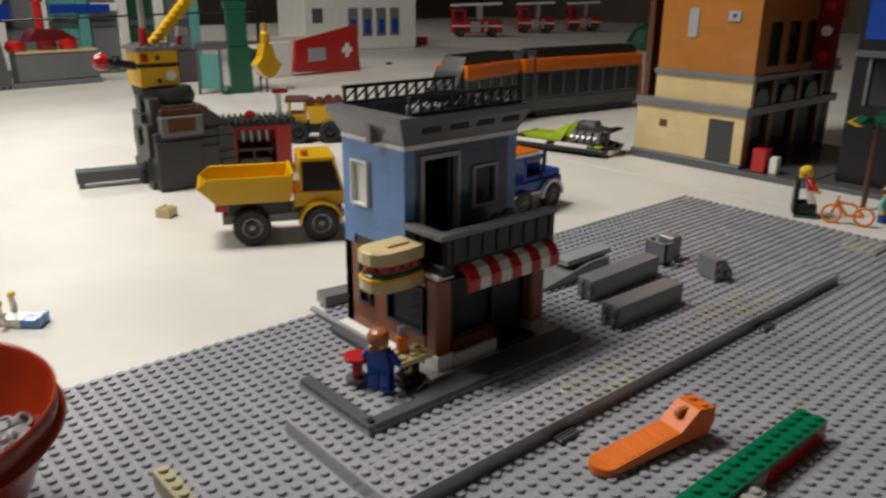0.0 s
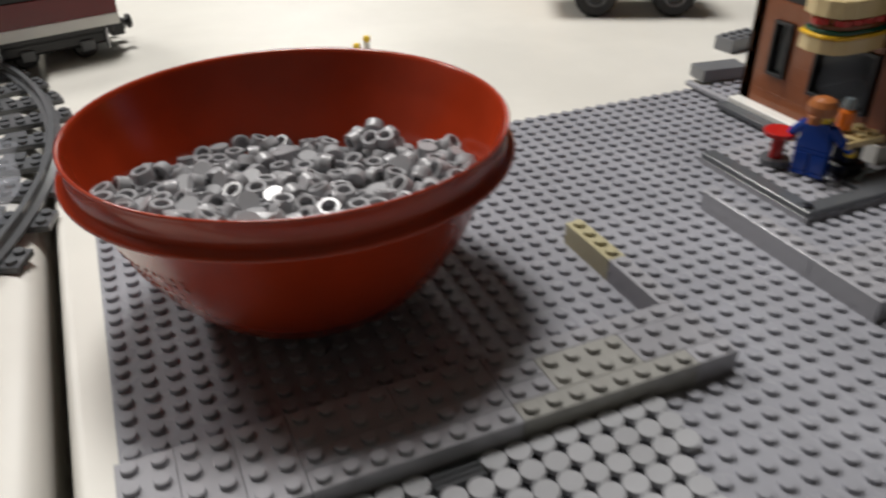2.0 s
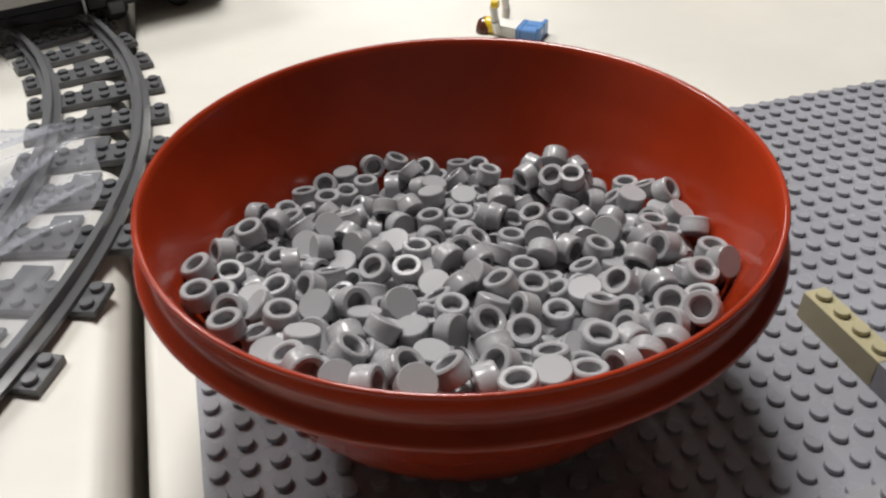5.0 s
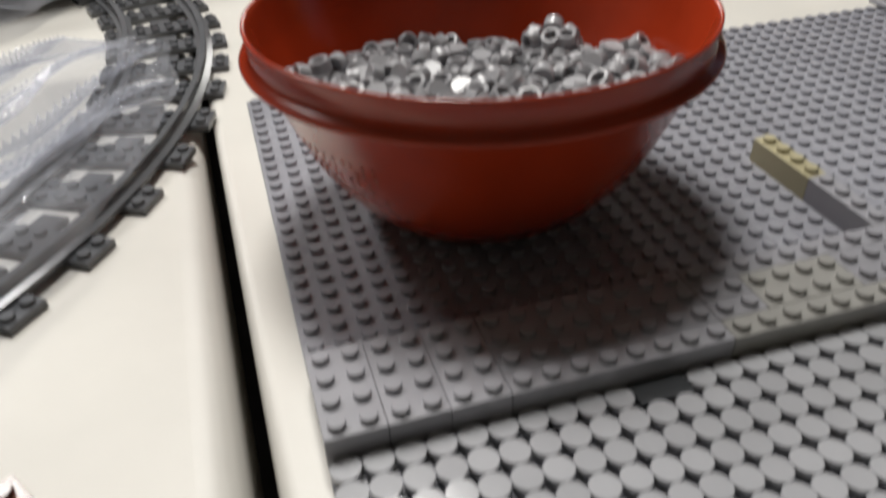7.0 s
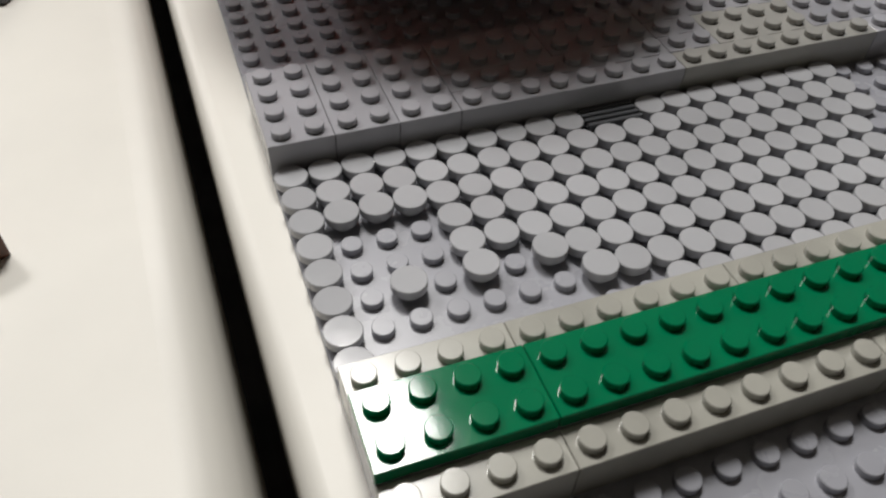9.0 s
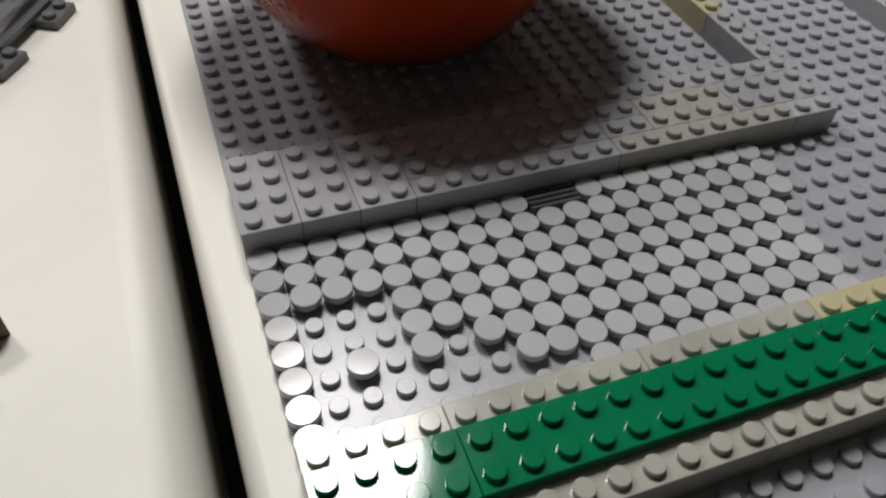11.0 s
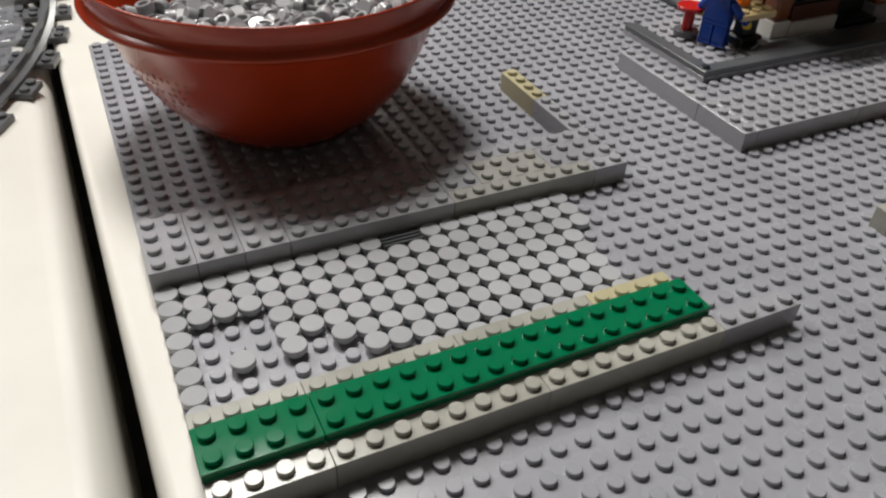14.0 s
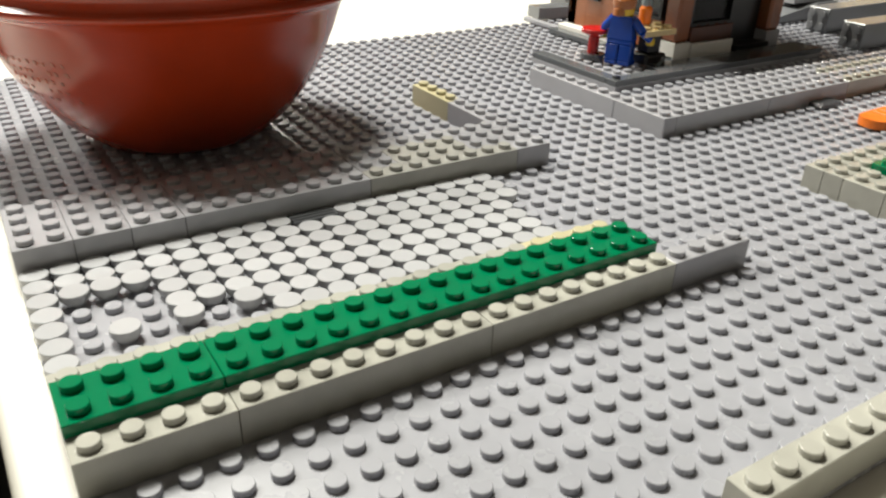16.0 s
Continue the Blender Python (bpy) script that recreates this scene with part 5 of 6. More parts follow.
# ---- the tram ----
def tram():
    t = holder("tram", (116.0 * S, 106.0 * S, TABLE), "dark grey toy tram with orange roof edges", "toy train", "", -6)
    front = None
    for n, (a, b, turn) in enumerate(((0.0, 0.165, 18), (0.172, 0.203, 9), (0.210, 0.49, 0))):
        w = 0.062
        c = part("carriage", Shape().box(a, 0, 0.012, b, w, 0.036, 0, 0.002).box(a, 0.0012, 0.036, b, w - 0.0012, 0.040).box(a, 0, 0.082, b, w, 0.087), DARK, t)
        c.matrix_basis = pose(b, w / 2, 0, 0, 0, turn) @ pose(-b, -w / 2, 0)
        front = front or c
        part("window_band", Shape().box(a + 0.003, 0.0008, 0.040, b - 0.003, 0.004, 0.082, 0, 0.001).box(a + 0.003, w - 0.004, 0.040, b - 0.003, w - 0.0008, 0.082, 0, 0.001), SMOKE, c)
        for k in range(int((b - a) / 0.034) + 1):
            part("window_post", Shape().box(a + 0.002 + k * 0.034, -0.0003, 0.040, a + 0.008 + k * 0.034, w, 0.082), DARK, c)
        part("seat_row", Shape().box(a + 0.01, 0.02, 0.036, b - 0.01, 0.05, 0.056, 0, 0.002), DARK, c)
        part("orange_edge", Shape().prism([(a + 0.002, 0.085), (b - 0.002, 0.085), (b - 0.002, 0.108), (a + 0.002, 0.108)], -0.002, 0.012).box(a + 0.002, w - 0.012, 0.085, b - 0.002, w + 0.002, 0.108, 0, 0.002), ORANGE, c)
        rb = Shape()
        for k in range(int((b - a) / 0.008)):
            rb.box(a + 0.003 + k * 0.008, -0.0034, 0.086, a + 0.0085 + k * 0.008, -0.002, 0.107, 0, 0.0006)
        part("orange_ribs", rb, ORANGE, c)
        part("roof", Shape().prism([(a + 0.004, 0.104), (b - 0.004, 0.104), (b - 0.012, 0.121), (a + 0.012, 0.121)], 0.008, w - 0.008).studs(a + 0.012, 0.010, int((b - a) / S) - 3, 5, 0.121, 0, 8), BLACK, c)
        part("skirt", Shape().box(a + 0.01, 0.004, 0.002, b - 0.01, w - 0.004, 0.012, 0, 0.001), BLACK, c)
    part("orange_tail", Shape().prism([(0.49, 0.012), (0.505, 0.012), (0.500, 0.080), (0.49, 0.10)], 0.002, 0.06), ORANGE, t)
    part("nose", Shape().prism([(0.0, 0.012), (-0.03, 0.02), (-0.022, 0.07), (-0.004, 0.098), (0.0, 0.106)], 0.004, 0.058), BLACK, front)
    part("coupling_post", Shape().box(0.1655, -0.001, 0.014, 0.1695, 0.063, 0.116).box(0.2055, -0.001, 0.014, 0.2095, 0.063, 0.112), DARK, t)


tram()

# ---- the tan and orange town house ----
def town_house():
    t = holder("town_house", (126.2 * S, 33.0 * S, TABLE), "tan and dark orange toy town house on a grey base", "toy building")
    D = 32 * S
    part("base", Shape().box(0, 0, 0, 34 * S, D, 0.0075, 0, 0.0006), DARK, t)
    part("base_strip", Shape().box(0.003, 11 * S, 0.0075, 0.012, D, 0.0120, 0, 0.0005), MID, t)
    x0, x1, y0, y1 = S, 33 * S, 11.2 * S, D - 0.002
    s = Bricks(TAN, t)
    courses(s, x0, 17.5 * S, x0 + S, y1, 0.012, 0.0745)
    courses(s, x0, y0, x0 + S, 13.0 * S, 0.012, 0.0745)
    courses(s, x0, 13.0 * S, x0 + S, 17.5 * S, 0.067, 0.0745)
    part("back_door", Shape().box(x0 + 0.001, 13.0 * S, 0.012, x0 + 0.006, 17.5 * S, 0.067, 0, 0.001).box(x0 - 0.001, 13.0 * S, 0.012, x0 + 0.002, 17.5 * S, 0.022), ROCK, t)
    part("hole", Shape().box(x0 - 0.0008, 25.4 * S, 0.047, x0 + 0.0005, 26.9 * S, 0.057, 0, 0.0004), BROWN, t)
    part("grey_band", Shape().box(x0 - 0.003, y0 - 0.003, 0.0745, x1, y1 + 0.002, 0.0855, 0, 0.0008), MID, t)
    s = Bricks(TAN, t)
    courses(s, x0 + 0.008, y0, x0 + 0.008 + S, 29 * S, 0.0855, 0.118)
    part("upper_band", Shape().box(x0 + 0.005, y0 - 0.003, 0.118, x1, 29.3 * S, 0.125, 0, 0.0006), MID, t)
    s = Bricks(DKORANGE, t)
    courses(s, x0 + 0.009, y0 + 0.001, x0 + 0.009 + S, 29 * S, 0.125, 0.30)
    courses_front = Bricks(DKORANGE, t)
    courses(courses_front, x0 + 0.017, y0 + 0.001, x1, y0 + S, 0.125, 0.135)
    courses(courses_front, x0 + 0.017, y0 + 0.001, x1, y0 + S, 0.19, 0.30)
    for k in range(5):
        courses(courses_front, x0 + 0.017 + k * 0.05, y0 + 0.001, x0 + 0.037 + k * 0.05, y0 + S, 0.135, 0.19)
    for k in range(4):
        w = part("front_window", Shape().box(x0 + 0.037 + k * 0.05, y0 + 0.003, 0.135, x0 + 0.067 + k * 0.05, y0 + 0.005, 0.19), GLASS, t)
        part("window_frame", Shape().box(x0 + 0.037 + k * 0.05, y0, 0.135, x0 + 0.040 + k * 0.05, y0 + 0.004, 0.19).box(x0 + 0.064 + k * 0.05, y0, 0.135, x0 + 0.067 + k * 0.05, y0 + 0.004, 0.19), BLACK, w)
    part("grey_vent", Shape().box(x0 + 0.0075, 22.0 * S, 0.168, x0 + 0.009, 23.8 * S, 0.205, 0, 0.0006), GREY, t)
    part("grey_lamp", Shape().box(x0 + 0.0070, 14.6 * S, 0.190, x0 + 0.009, 16.8 * S, 0.203, 0, 0.0006), GREY, t)
    part("lamp_eye", Shape().cyl(0, 0, 0, 0.0026, 0.0010, 10, 0, pose(x0 + 0.0070, 15.7 * S, 0.1975, 0, -90, 0)), BLUE, t)
    # shop front in the shade
    part("front_column", Shape().box(x0 + 0.002, y0 - 0.001, 0.0075, x0 + 0.016, y0 + 0.012, 0.0745, 0, 0.001), BRICKRED, t)
    part("shop_glass", Shape().box(x0 + 0.016, y0 + 0.006, 0.0075, x1, y0 + 0.009, 0.118), GLASS, t)
    for k in range(3):
        part("green_arch", Shape().lathe([(0, 0), (0.018, 0.0), (0.018, 0.006), (0, 0.006)], 20, 0, 0, 0, 0, pose(x0 + 0.036 + k * 0.07, y0 + 0.006, 0.090, 90, 0, 0)), DKGREEN, t)
        part("front_pillar", Shape().box(x0 + 0.062 + k * 0.07, y0, 0.0075, x0 + 0.074 + k * 0.07, y0 + 0.008, 0.118, 0, 0.001), BROWN, t)
    part("inner_wall", Shape().box(x0 + S, D - 0.012, 0.0075, x1, D - 0.003, 0.30), BROWN, t)
    part("east_wall", Shape().box(x1 - S, y0 + S, 0.0075, x1, D - 0.012, 0.30), BROWN, t)
    part("roof", Shape().box(x0 + 0.009, y0, 0.30, x1, D, 0.31), DARK, t)
    part("sign_board", Shape().box(x0 + 0.15, y0 - 0.035, 0.125, x0 + 0.156, y0 - 0.004, 0.27, 0, 0.001), DARKRED, t)
    for k in range(4):
        part("sign_disc", Shape().cyl(0, 0, 0, 0.007, 0.002, 16, 0, pose(x0 + 0.149, y0 - 0.020, 0.145 + k * 0.032, 0, -90, 0)), WHITE if k % 2 else RED, t)


town_house()
t = holder("post_box", (125.6 * S + 0.012, 40.0 * S, TABLE + 0.0075), "small red box beside a white box on the pavement", "toy box")
part("red_box", Shape().box(0.0, 0, 0, 0.016, 0.018, 0.030, 0, 0.001), RED, t)
part("white_box", Shape().box(0.004, -0.014, 0, 0.014, -0.004, 0.022, 0, 0.001), WHITE, t)

# ---- the dark house beside it ----
t = holder("dark_house", (132.0 * S, 2.0 * S, TABLE), "dark brown and blue-grey toy house, its shade painted black", "toy building")
# Black bricks: the shade over this house is painted into their colour.
s = Bricks(BLACK, t)
courses(s, 0.0, 0.0, S, 29 * S, 0.0, 0.10)
courses(s, 0.0, 0.0, S, 29 * S, 0.16, 0.30)
for k in range(5):
    courses(s, 0.0, k * 0.054, S, k * 0.054 + 0.016, 0.10, 0.16)
for k in range(4):
    w = part("window", Shape().box(0.003, 0.016 + k * 0.054, 0.10, 0.005, 0.054 + k * 0.054, 0.16), GLASS, t)
    part("window_frame", Shape().box(-0.001, 0.016 + k * 0.054, 0.10, 0.003, 0.019 + k * 0.054, 0.16).box(-0.001, 0.051 + k * 0.054, 0.10, 0.003, 0.054 + k * 0.054, 0.16), MID, w)
part("blue_panel", Shape().box(-0.002, 0.150, 0.175, 0.0, 0.225, 0.25, 0, 0.001), BLUE, t)
part("grey_band", Shape().box(-0.005, 0.0, 0.155, 0.002, 29 * S, 0.163, 0, 0.001), DARK, t)
part("dark_base", Shape().box(-0.03, -0.01, 0.0, 0.12, 30 * S, 0.006, 0, 0.001), DARK, t)
part("side_wall", Shape().box(S, 0.0, 0.0, 0.12, S, 0.30).box(S, 28 * S, 0.006, 0.12, 29 * S, 0.30).box(0.112, S, 0.006, 0.12, 28 * S, 0.30), BROWN, t)
part("roof", Shape().box(0, 0, 0.30, 0.12, 29 * S, 0.31), DARK, t)
t = holder("leaf_plant", (121.5 * S, 22.5 * S, TABLE), "green toy plant with a yellow banana-like leaf", "toy plant")
part("stem", Shape().rod((0, 0, 0), (0, 0, 0.10), 0.003), BROWN, t)
for k in range(7):
    a = k * 0.9
    part("leaf", Shape().prism([(0, 0), (0.02, 0.006), (0.03, 0.0), (0.02, -0.004)], -0.006, 0.006, 0, Matrix.Translation((0, 0, 0.088 + 0.003 * k)) @ Matrix.Rotation(a, 4, "Z")), YELLOW if k == 2 else DKGREEN, t)

# ---- figures and bicycle at the table's right ----
figure((112.0 * S, 25.6 * S, TABLE + 0.016), [WHITE, RED, SKIN, SKIN], "toy figure with yellow hair sitting in a black chair", pose(0, 0, 0, -12, 0, 30))
t = holder("black_chair", (112.0 * S, 26.2 * S, TABLE), "black toy chair on a green plate", "toy chair", "", 30)
part("seat", Shape().box(-0.011, -0.010, 0.0035, 0.011, 0.010, 0.0158, 0, 0.002), BLACK, t)
part("backrest", Shape().box(-0.011, 0.009, 0.0035, 0.011, 0.014, 0.040, 0, 0.002), BLACK, t)
part("green_plate", Shape().box(-0.012, -0.012, 0, 0.012, 0.012, 0.0032), DKGREEN, t)
t = holder("orange_bicycle", (112.6 * S, 19.0 * S, TABLE), "orange toy bicycle standing by the figure", "toy bicycle", "", 20)
for y in (0.0, 0.030):
    ring = Shape()
    for k in range(20):
        a, b2 = 2 * math.pi * k / 20, 2 * math.pi * (k + 1) / 20
        ring.rod((0, y + 0.009 * math.cos(a), 0.0105 + 0.009 * math.sin(a)), (0, y + 0.009 * math.cos(b2), 0.0105 + 0.009 * math.sin(b2)), 0.0014, 6)
    part("wheel", ring, ORANGE, t)
part("frame", Shape().rod((0, 0, 0.0105), (0, 0.010, 0.022), 0.0015).rod((0, 0.010, 0.022), (0, 0.026, 0.023), 0.0015).rod((0, 0.026, 0.025), (0, 0.030, 0.0105), 0.0015).rod((0, 0, 0.0105), (0, 0.016, 0.010), 0.0015).rod((0, 0.016, 0.010), (0, 0.026, 0.023), 0.0015), ORANGE, t)
part("handlebar", Shape().rod((-0.007, 0.026, 0.027), (0.007, 0.026, 0.027), 0.0012), ORANGE, t)
figure((117.0 * S, 18.0 * S, TABLE), [BLUE, TEAL, SKIN, BROWN], "toy figure in teal standing by the bicycle", pose(0, 0, 0, 0, 0, -20))

# ---- far things on the table ----
t = holder("red_cross_hut", (143.0 * S, 210.0 * S, TABLE), "red panel with a white cross on a white hut", "toy building", "", 8)
part("red_panel", Shape().prism([(0, 0.012), (0.20, 0), (0.235, 0), (0.225, 0.125), (0.012, 0.09)], 0, 0.012), RED, t)
part("window", Shape().box(0.048, -0.002, 0.035, 0.108, 0.0, 0.070, 0, 0.001), SILVER, t)
part("cross", Shape().box(0.168, -0.002, 0.052, 0.204, 0.0, 0.066, 0, 0.0005).box(0.179, -0.0024, 0.040, 0.193, -0.0001, 0.078, 0, 0.0005), WHITE, t)
part("white_hut", Shape().box(-0.06, 0.012, 0.0, 0.0, 0.2, 0.09, 0, 0.002).box(0.0, 0.19, 0.0, 0.22, 0.2, 0.09, 0, 0.002).box(-0.06, 0.012, 0.0, 0.22, 0.19, 0.006), WHITE, t)
part("hut_window", Shape().box(-0.062, 0.06, 0.02, -0.06, 0.14, 0.07), GLASS, t)
t = holder("white_house", (196.0 * S, 290.0 * S, TABLE), "plain white toy house with three tall windows", "toy building", "", -8)
part("house_wall", Shape().box(0, 0, 0, 0.46, 0.25, 0.26, 0, 0.004), WHITE, t)
for k in range(4):
    w = part("tall_window", Shape().box(0.17 + k * 0.058, -0.003, 0.05, 0.21 + k * 0.058, 0.001, 0.15, 0, 0.002), MID, t)
    part("pane", Shape().box(0.178 + k * 0.058, -0.005, 0.06, 0.202 + k * 0.058, -0.003, 0.11, 0, 0.002), BLUE, w)
part("small_window", Shape().box(0.03, -0.003, 0.10, 0.07, 0.001, 0.15, 0, 0.002), DARK, t)
t = holder("white_cabinet", (247.0 * S, 288.0 * S, TABLE), "small white toy cabinet with dark openings", "toy building")
part("cabinet_body", Shape().box(0, 0, 0, 0.08, 0.06, 0.13, 0, 0.002), WHITE, t)
for k in range(4):
    part("opening", Shape().box(0.012 + (k % 2) * 0.032, -0.002, 0.03 + (k // 2) * 0.045, 0.036 + (k % 2) * 0.032, 0.001, 0.065 + (k // 2) * 0.045, 0, 0.001), DARK, t)


def fire_truck(x, y, turn, L):
    t = holder("fire_truck", (x * S, y * S, TABLE), "red toy fire truck with a white ladder", "toy truck", "toy fire trucks", turn)
    W, k = 0.11, L / 0.30
    for wx in (0.05 * k, 0.24 * k):
        wheel(t, wx, -0.004, 0.016, 0.022)
        wheel(t, wx, W - 0.016, W + 0.004, 0.022)
    part("body", Shape().box(0.0, 0, 0.018, L, W, 0.075, 0, 0.003).box(0.0, 0, 0.075, 0.085 * k, W, 0.125, 0, 0.004), RED, t)
    part("white_stripe", Shape().box(-0.001, -0.001, 0.046, L + 0.001, 0.0, 0.054), WHITE, t)
    part("windscreen", Shape().box(-0.002, 0.01, 0.082, 0.001, W - 0.01, 0.115, 0, 0.001).box(0.015, -0.002, 0.082, 0.07 * k, 0.001, 0.115, 0, 0.001), GLASS, t)
    part("locker", Shape().box(0.11 * k, -0.003, 0.022, 0.17 * k, 0.0, 0.07, 0, 0.001).box(0.19 * k, -0.003, 0.022, 0.21 * k, 0.0, 0.07, 0, 0.001), SILVER, t)
    s = Shape().rod((0.0, 0.03, 0.14), (L, 0.03, 0.15), 0.006, 8).rod((0.0, 0.08, 0.14), (L, 0.08, 0.15), 0.006, 8)
    for q in range(10):
        c = L * (q + 0.5) / 10
        s.rod((c, 0.03, 0.145), (c, 0.08, 0.145), 0.004, 6)
    part("ladder", s, WHITE, t)
    part("ladder_mount", Shape().box(0.5 * L, 0.03, 0.075, 0.62 * L, 0.08, 0.142, 0, 0.002), SILVER, t)
    part("blue_light", Shape().box(0.02, 0.02, 0.125, 0.05, W - 0.02, 0.134, 0, 0.003), BLUE, t)


fire_truck(322, 334, -36, 0.24)
fire_truck(382, 338, -38, 0.19)
fire_truck(424, 332, -40, 0.17)
brick(8, 4, 262, 296, TABLE, RED, "red toy plate stack lying far off on the table", "toy plate", "toy_plate", 0.03, turn=-20, seg=8)
t = holder("black_buggy", (193.0 * S, 148.0 * S, TABLE), "black toy buggy with yellow arms", "toy car", "", -15)
part("body", Shape().box(0.02, 0.02, 0.02, 0.20, 0.07, 0.035, 0, 0.004), BLACK, t)
part("yellow_arm", Shape().box(0.07, 0.01, 0.035, 0.15, 0.06, 0.05, 0, 0.003), YELLOW, t)
wheel(t, 0.03, 0.0, 0.025, 0.034), wheel(t, 0.19, 0.0, 0.022, 0.024)
wheel(t, 0.03, 0.065, 0.09, 0.034), wheel(t, 0.19, 0.065, 0.087, 0.024)
thing("black_disc", Shape().lathe([(0, 0), (0.010, 0), (0.011, 0.003), (0.004, 0.007), (0, 0.0075)], 14), BLACK, (193.0 * S, 225.0 * S, TABLE), "small black piece lying on the table", "toy piece")
t = holder("green_hedge", (345.0 * S, 205.0 * S, TABLE), "rounded green toy hill far off", "toy plant")
part("hill", Shape().lathe([(0.14, 0), (0.14, 0.03), (0.115, 0.075), (0.06, 0.105), (0, 0.115)], 14), DKGREEN, t)

# ---- the green crane tower and the harbour ----
t = holder("green_tower", (104.0 * S, 186.0 * S, TABLE), "dark green toy tower with teal glass panes", "toy building", "", -20)
part("tower", Shape().box(0.034, 0.0, 0.0, 0.082, 0.04, 0.10, 0, 0.002).box(0.034, 0.0, 0.1, 0.076, 0.04, 0.19, 0, 0.002), DKGREEN, t)
part("tower_cap", Shape().box(0.030, -0.003, 0.180, 0.080, 0.043, 0.195, 0, 0.002), DKGREEN, t)
part("teal_pane", Shape().box(-0.03, 0.005, 0.012, 0.012, 0.010, 0.085, 0, 0.001), TEAL, t)
part("post", Shape().box(-0.036, 0.002, 0, -0.030, 0.012, 0.10).box(0.012, 0.002, 0, 0.018, 0.012, 0.10).box(-0.036, 0.002, 0.095, 0.034, 0.04, 0.104), DARK, t)
part("balcony", Shape().box(-0.036, 0.002, 0.104, 0.10, 0.05, 0.110, 0, 0.001), DARK, t)
part("bush", Shape().lathe([(0, 0), (0.010, 0.002), (0.013, 0.010), (0.006, 0.018), (0, 0.02)], 9, 0.022, -0.008, 0.0), DKGREEN, t)
part("ladder", Shape().rod((0.098, 0.0, 0.0), (0.098, 0.0, 0.25), 0.002).rod((0.112, 0.0, 0.0), (0.112, 0.0, 0.25), 0.002), BLACK, t)


def harbour():
    t = holder("harbour_wall", (40.0 * S, 226.0 * S, TABLE), "grey toy harbour wall with red beacons and boats", "toy building", "", 8)
    part("quay", Shape().box(0.0, 0.0, 0, 0.40, 0.12, 0.012, 0, 0.002), MID, t)
    part("grey_wall", Shape().box(0.21, 0.01, 0.012, 0.40, 0.05, 0.075, 0, 0.002), MID, t)
    part("rock", Shape().prism([(0.10, 0.012), (0.19, 0.012), (0.18, 0.10), (0.16, 0.14), (0.14, 0.14), (0.12, 0.08)], 0.0, 0.07), DARK, t)
    part("brick_ledge", Shape().box(0.21, 0.008, 0.075, 0.40, 0.052, 0.081, 0, 0.001), TAN, t)
    for k, x in enumerate((0.22, 0.29, 0.34)):
        part("red_barrel", Shape().lathe([(0, 0), (0.020, 0), (0.023, 0.010), (0.019, 0.022), (0, 0.025)], 12, x, 0.03, 0.081), RED if k != 1 else DARKRED, t)
    for x in (0.115, 0.285):
        b = part("beacon", Shape().cyl(x, 0.04, 0.09, 0.010, 0.10, 10), RED, t)
        part("beacon_head", Shape().lathe([(0, 0), (0.013, 0.003), (0.015, 0.014), (0.009, 0.026), (0, 0.03)], 12, x, 0.04, 0.185), RED, b)
    part("red_roof", Shape().prism([(0.25, 0.10), (0.37, 0.10), (0.33, 0.125), (0.27, 0.13)], 0.03, 0.08), DARKRED, t)
    part("black_boat", Shape().prism([(-0.02, 0.05), (0.10, 0.05), (0.11, 0.08), (0.0, 0.085)], 0.01, 0.06), BLACK, t)
    for k in range(7):
        part("quay_hole", Shape().cyl(0, 0, 0, 0.0035, 0.001, 8, 0, pose(0.10 + k * 0.014, 0.0, 0.006, 90, 0, 0)), BLACK, t)
    part("boat_hull", Shape().prism([(0.0, 0.012), (0.09, 0.012), (0.10, 0.04), (-0.01, 0.04)], 0.02, 0.07), DARK, t)


harbour()


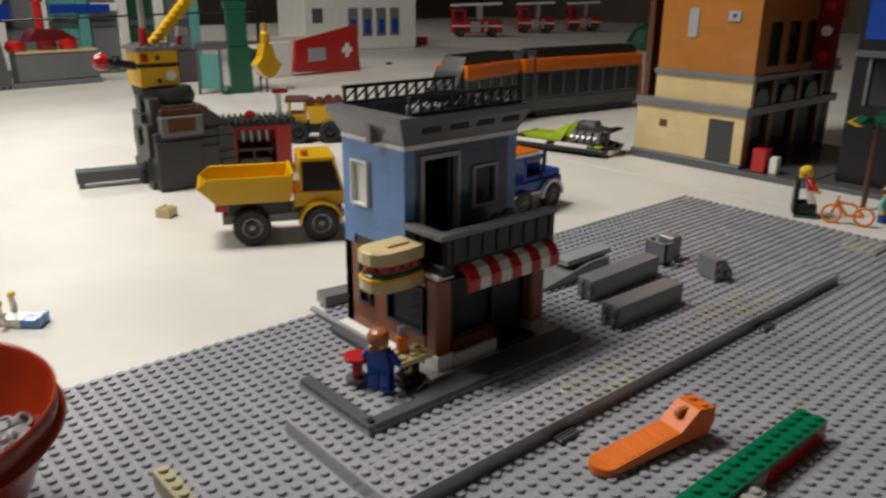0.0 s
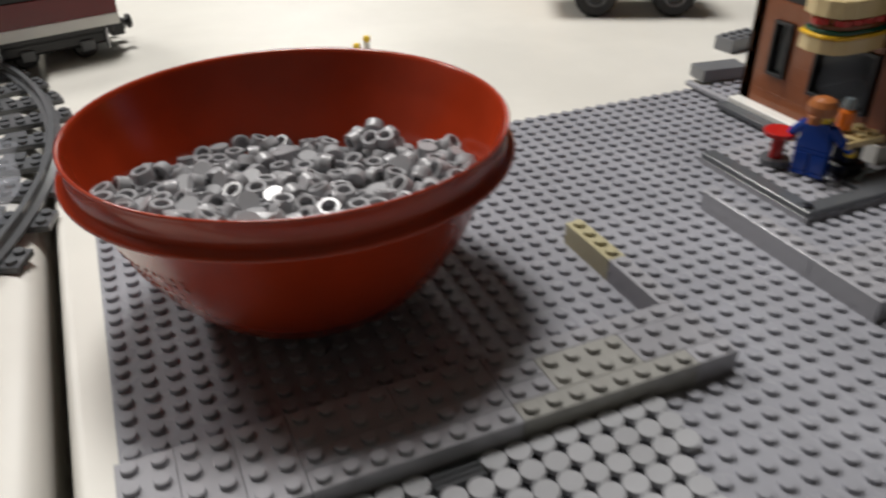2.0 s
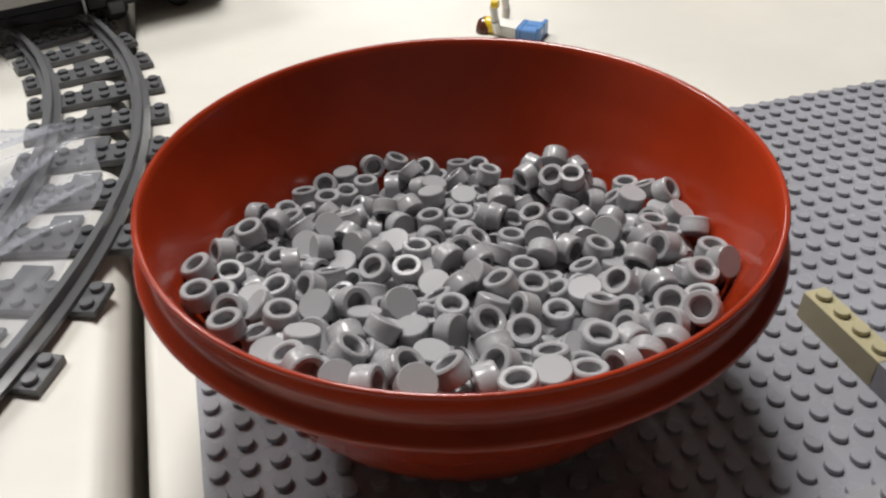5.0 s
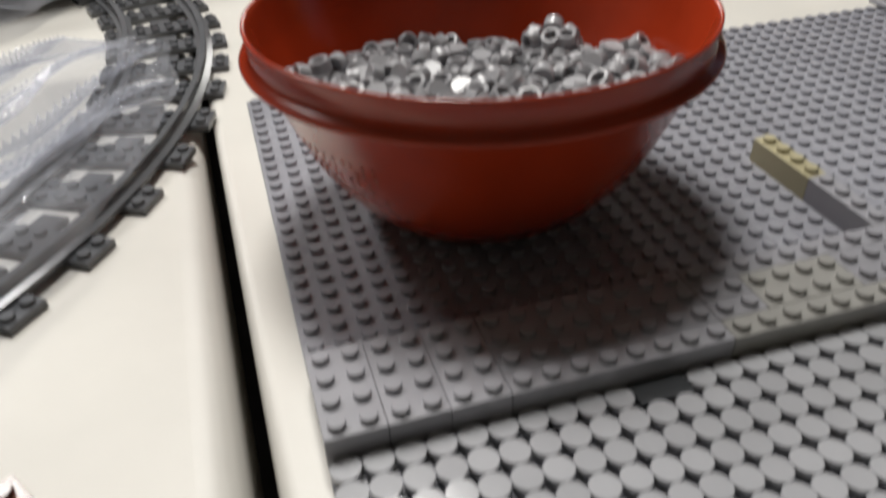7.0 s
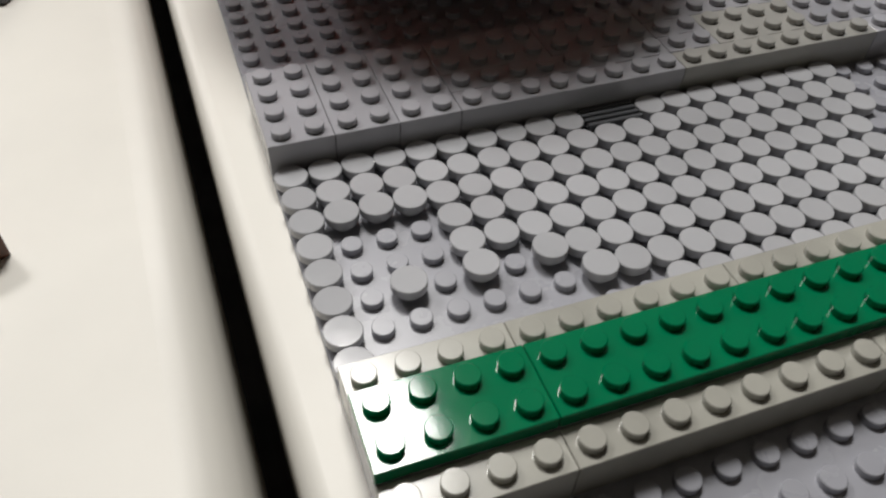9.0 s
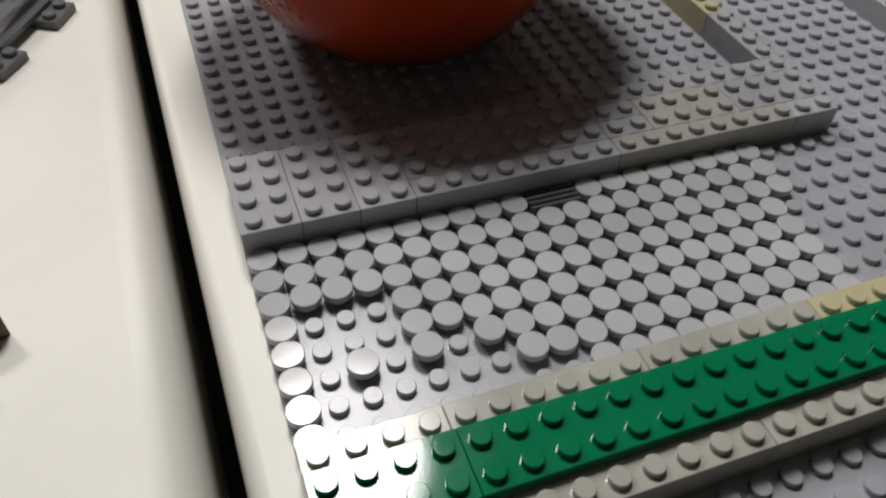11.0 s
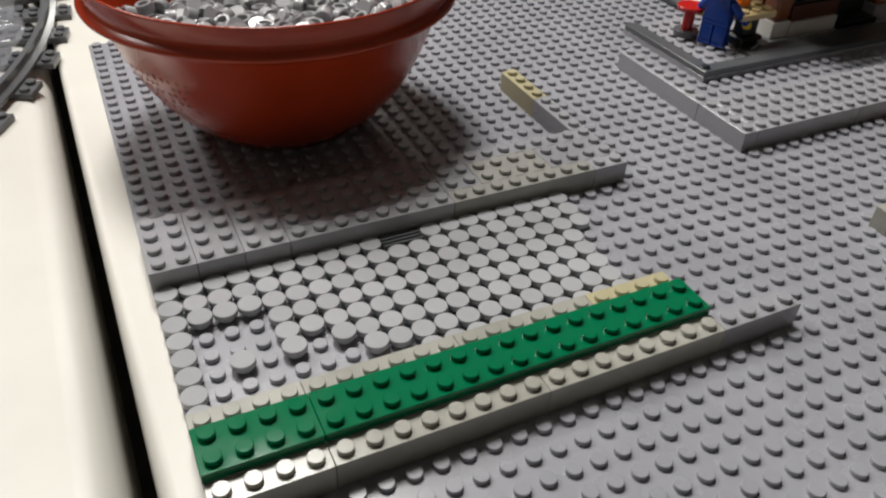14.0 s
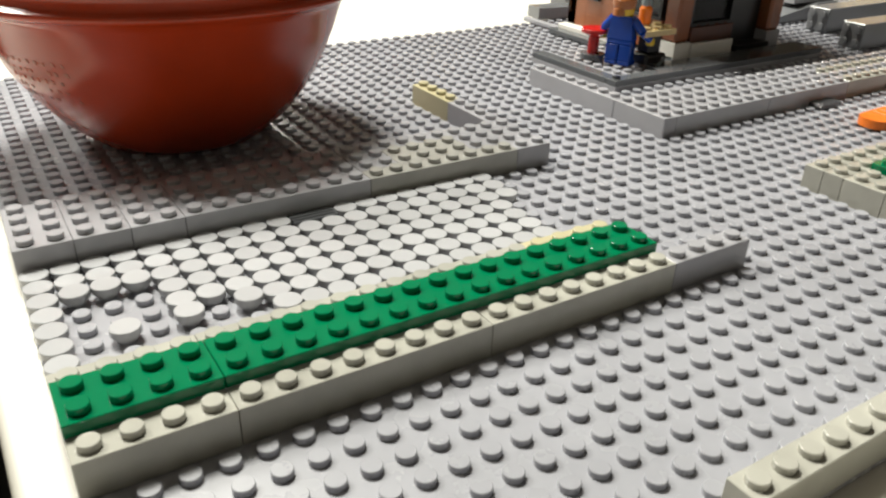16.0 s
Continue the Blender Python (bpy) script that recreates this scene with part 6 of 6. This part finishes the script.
def arcade():
    """A long glass-fronted station behind the harbour."""
    t = holder("station_front", (28.0 * S, 262.0 * S, TABLE), "long toy station front of teal glass and white pillars", "toy building", "", -2)
    part("back_wall", Shape().box(0, 0.05, 0, 0.86, 0.06, 0.34, 0, 0.002), DARK, t)
    for k in range(9):
        part("white_pillar", Shape().box(0.02 + k * 0.10, 0.0, 0, 0.045 + k * 0.10, 0.02, 0.34, 0, 0.002), TEAL if k % 3 == 2 else WHITE, t)
        if k < 8:
            p = part("glass_bay", Shape().box(0.045 + k * 0.10, 0.02, 0.02, 0.12 + k * 0.10, 0.024, 0.32, 0, 0.001), (TEAL, MID, DKGREEN, MID)[k % 4], t)
            part("bay_bar", Shape().box(0.045 + k * 0.10, 0.016, 0.12, 0.12 + k * 0.10, 0.020, 0.135).box(0.045 + k * 0.10, 0.016, 0.21, 0.12 + k * 0.10, 0.020, 0.225), DARK, p)
    part("blue_sign", Shape().box(0.26, -0.004, 0.14, 0.36, 0.0, 0.18, 0, 0.003).box(0.45, -0.004, 0.155, 0.60, 0.0, 0.178, 0, 0.003), BLUE, t)
    part("white_sign", Shape().box(0.25, -0.003, 0.19, 0.36, 0.0, 0.25, 0, 0.003).box(0.55, -0.003, 0.16, 0.62, 0.0, 0.18, 0, 0.003), WHITE, t)
    part("floor_slab", Shape().box(0, -0.02, 0, 0.86, 0.05, 0.02, 0, 0.002), DARK, t)


arcade()
thing("black_cable", Shape().rod((0, 0, 0.150), (0.80, 0.0, 0.168), 0.0022, 8).rod((0, 0, 0), (0, 0, 0.150), 0.003, 8).rod((0.80, 0, 0), (0.80, 0, 0.168), 0.003, 8), BLACK, (32.0 * S, 212.0 * S, TABLE), "thin black cable strung between two posts", "cable")
thing("yellow_block_row", Shape().box(0, 0, 0, 0.05, 0.03, 0.03, 0, 0.002).box(0.06, 0.0, 0, 0.10, 0.03, 0.034, 0, 0.002), YELLOW, (18.0 * S, 200.0 * S, TABLE), "two yellow toy blocks far off on the table", "toy block")
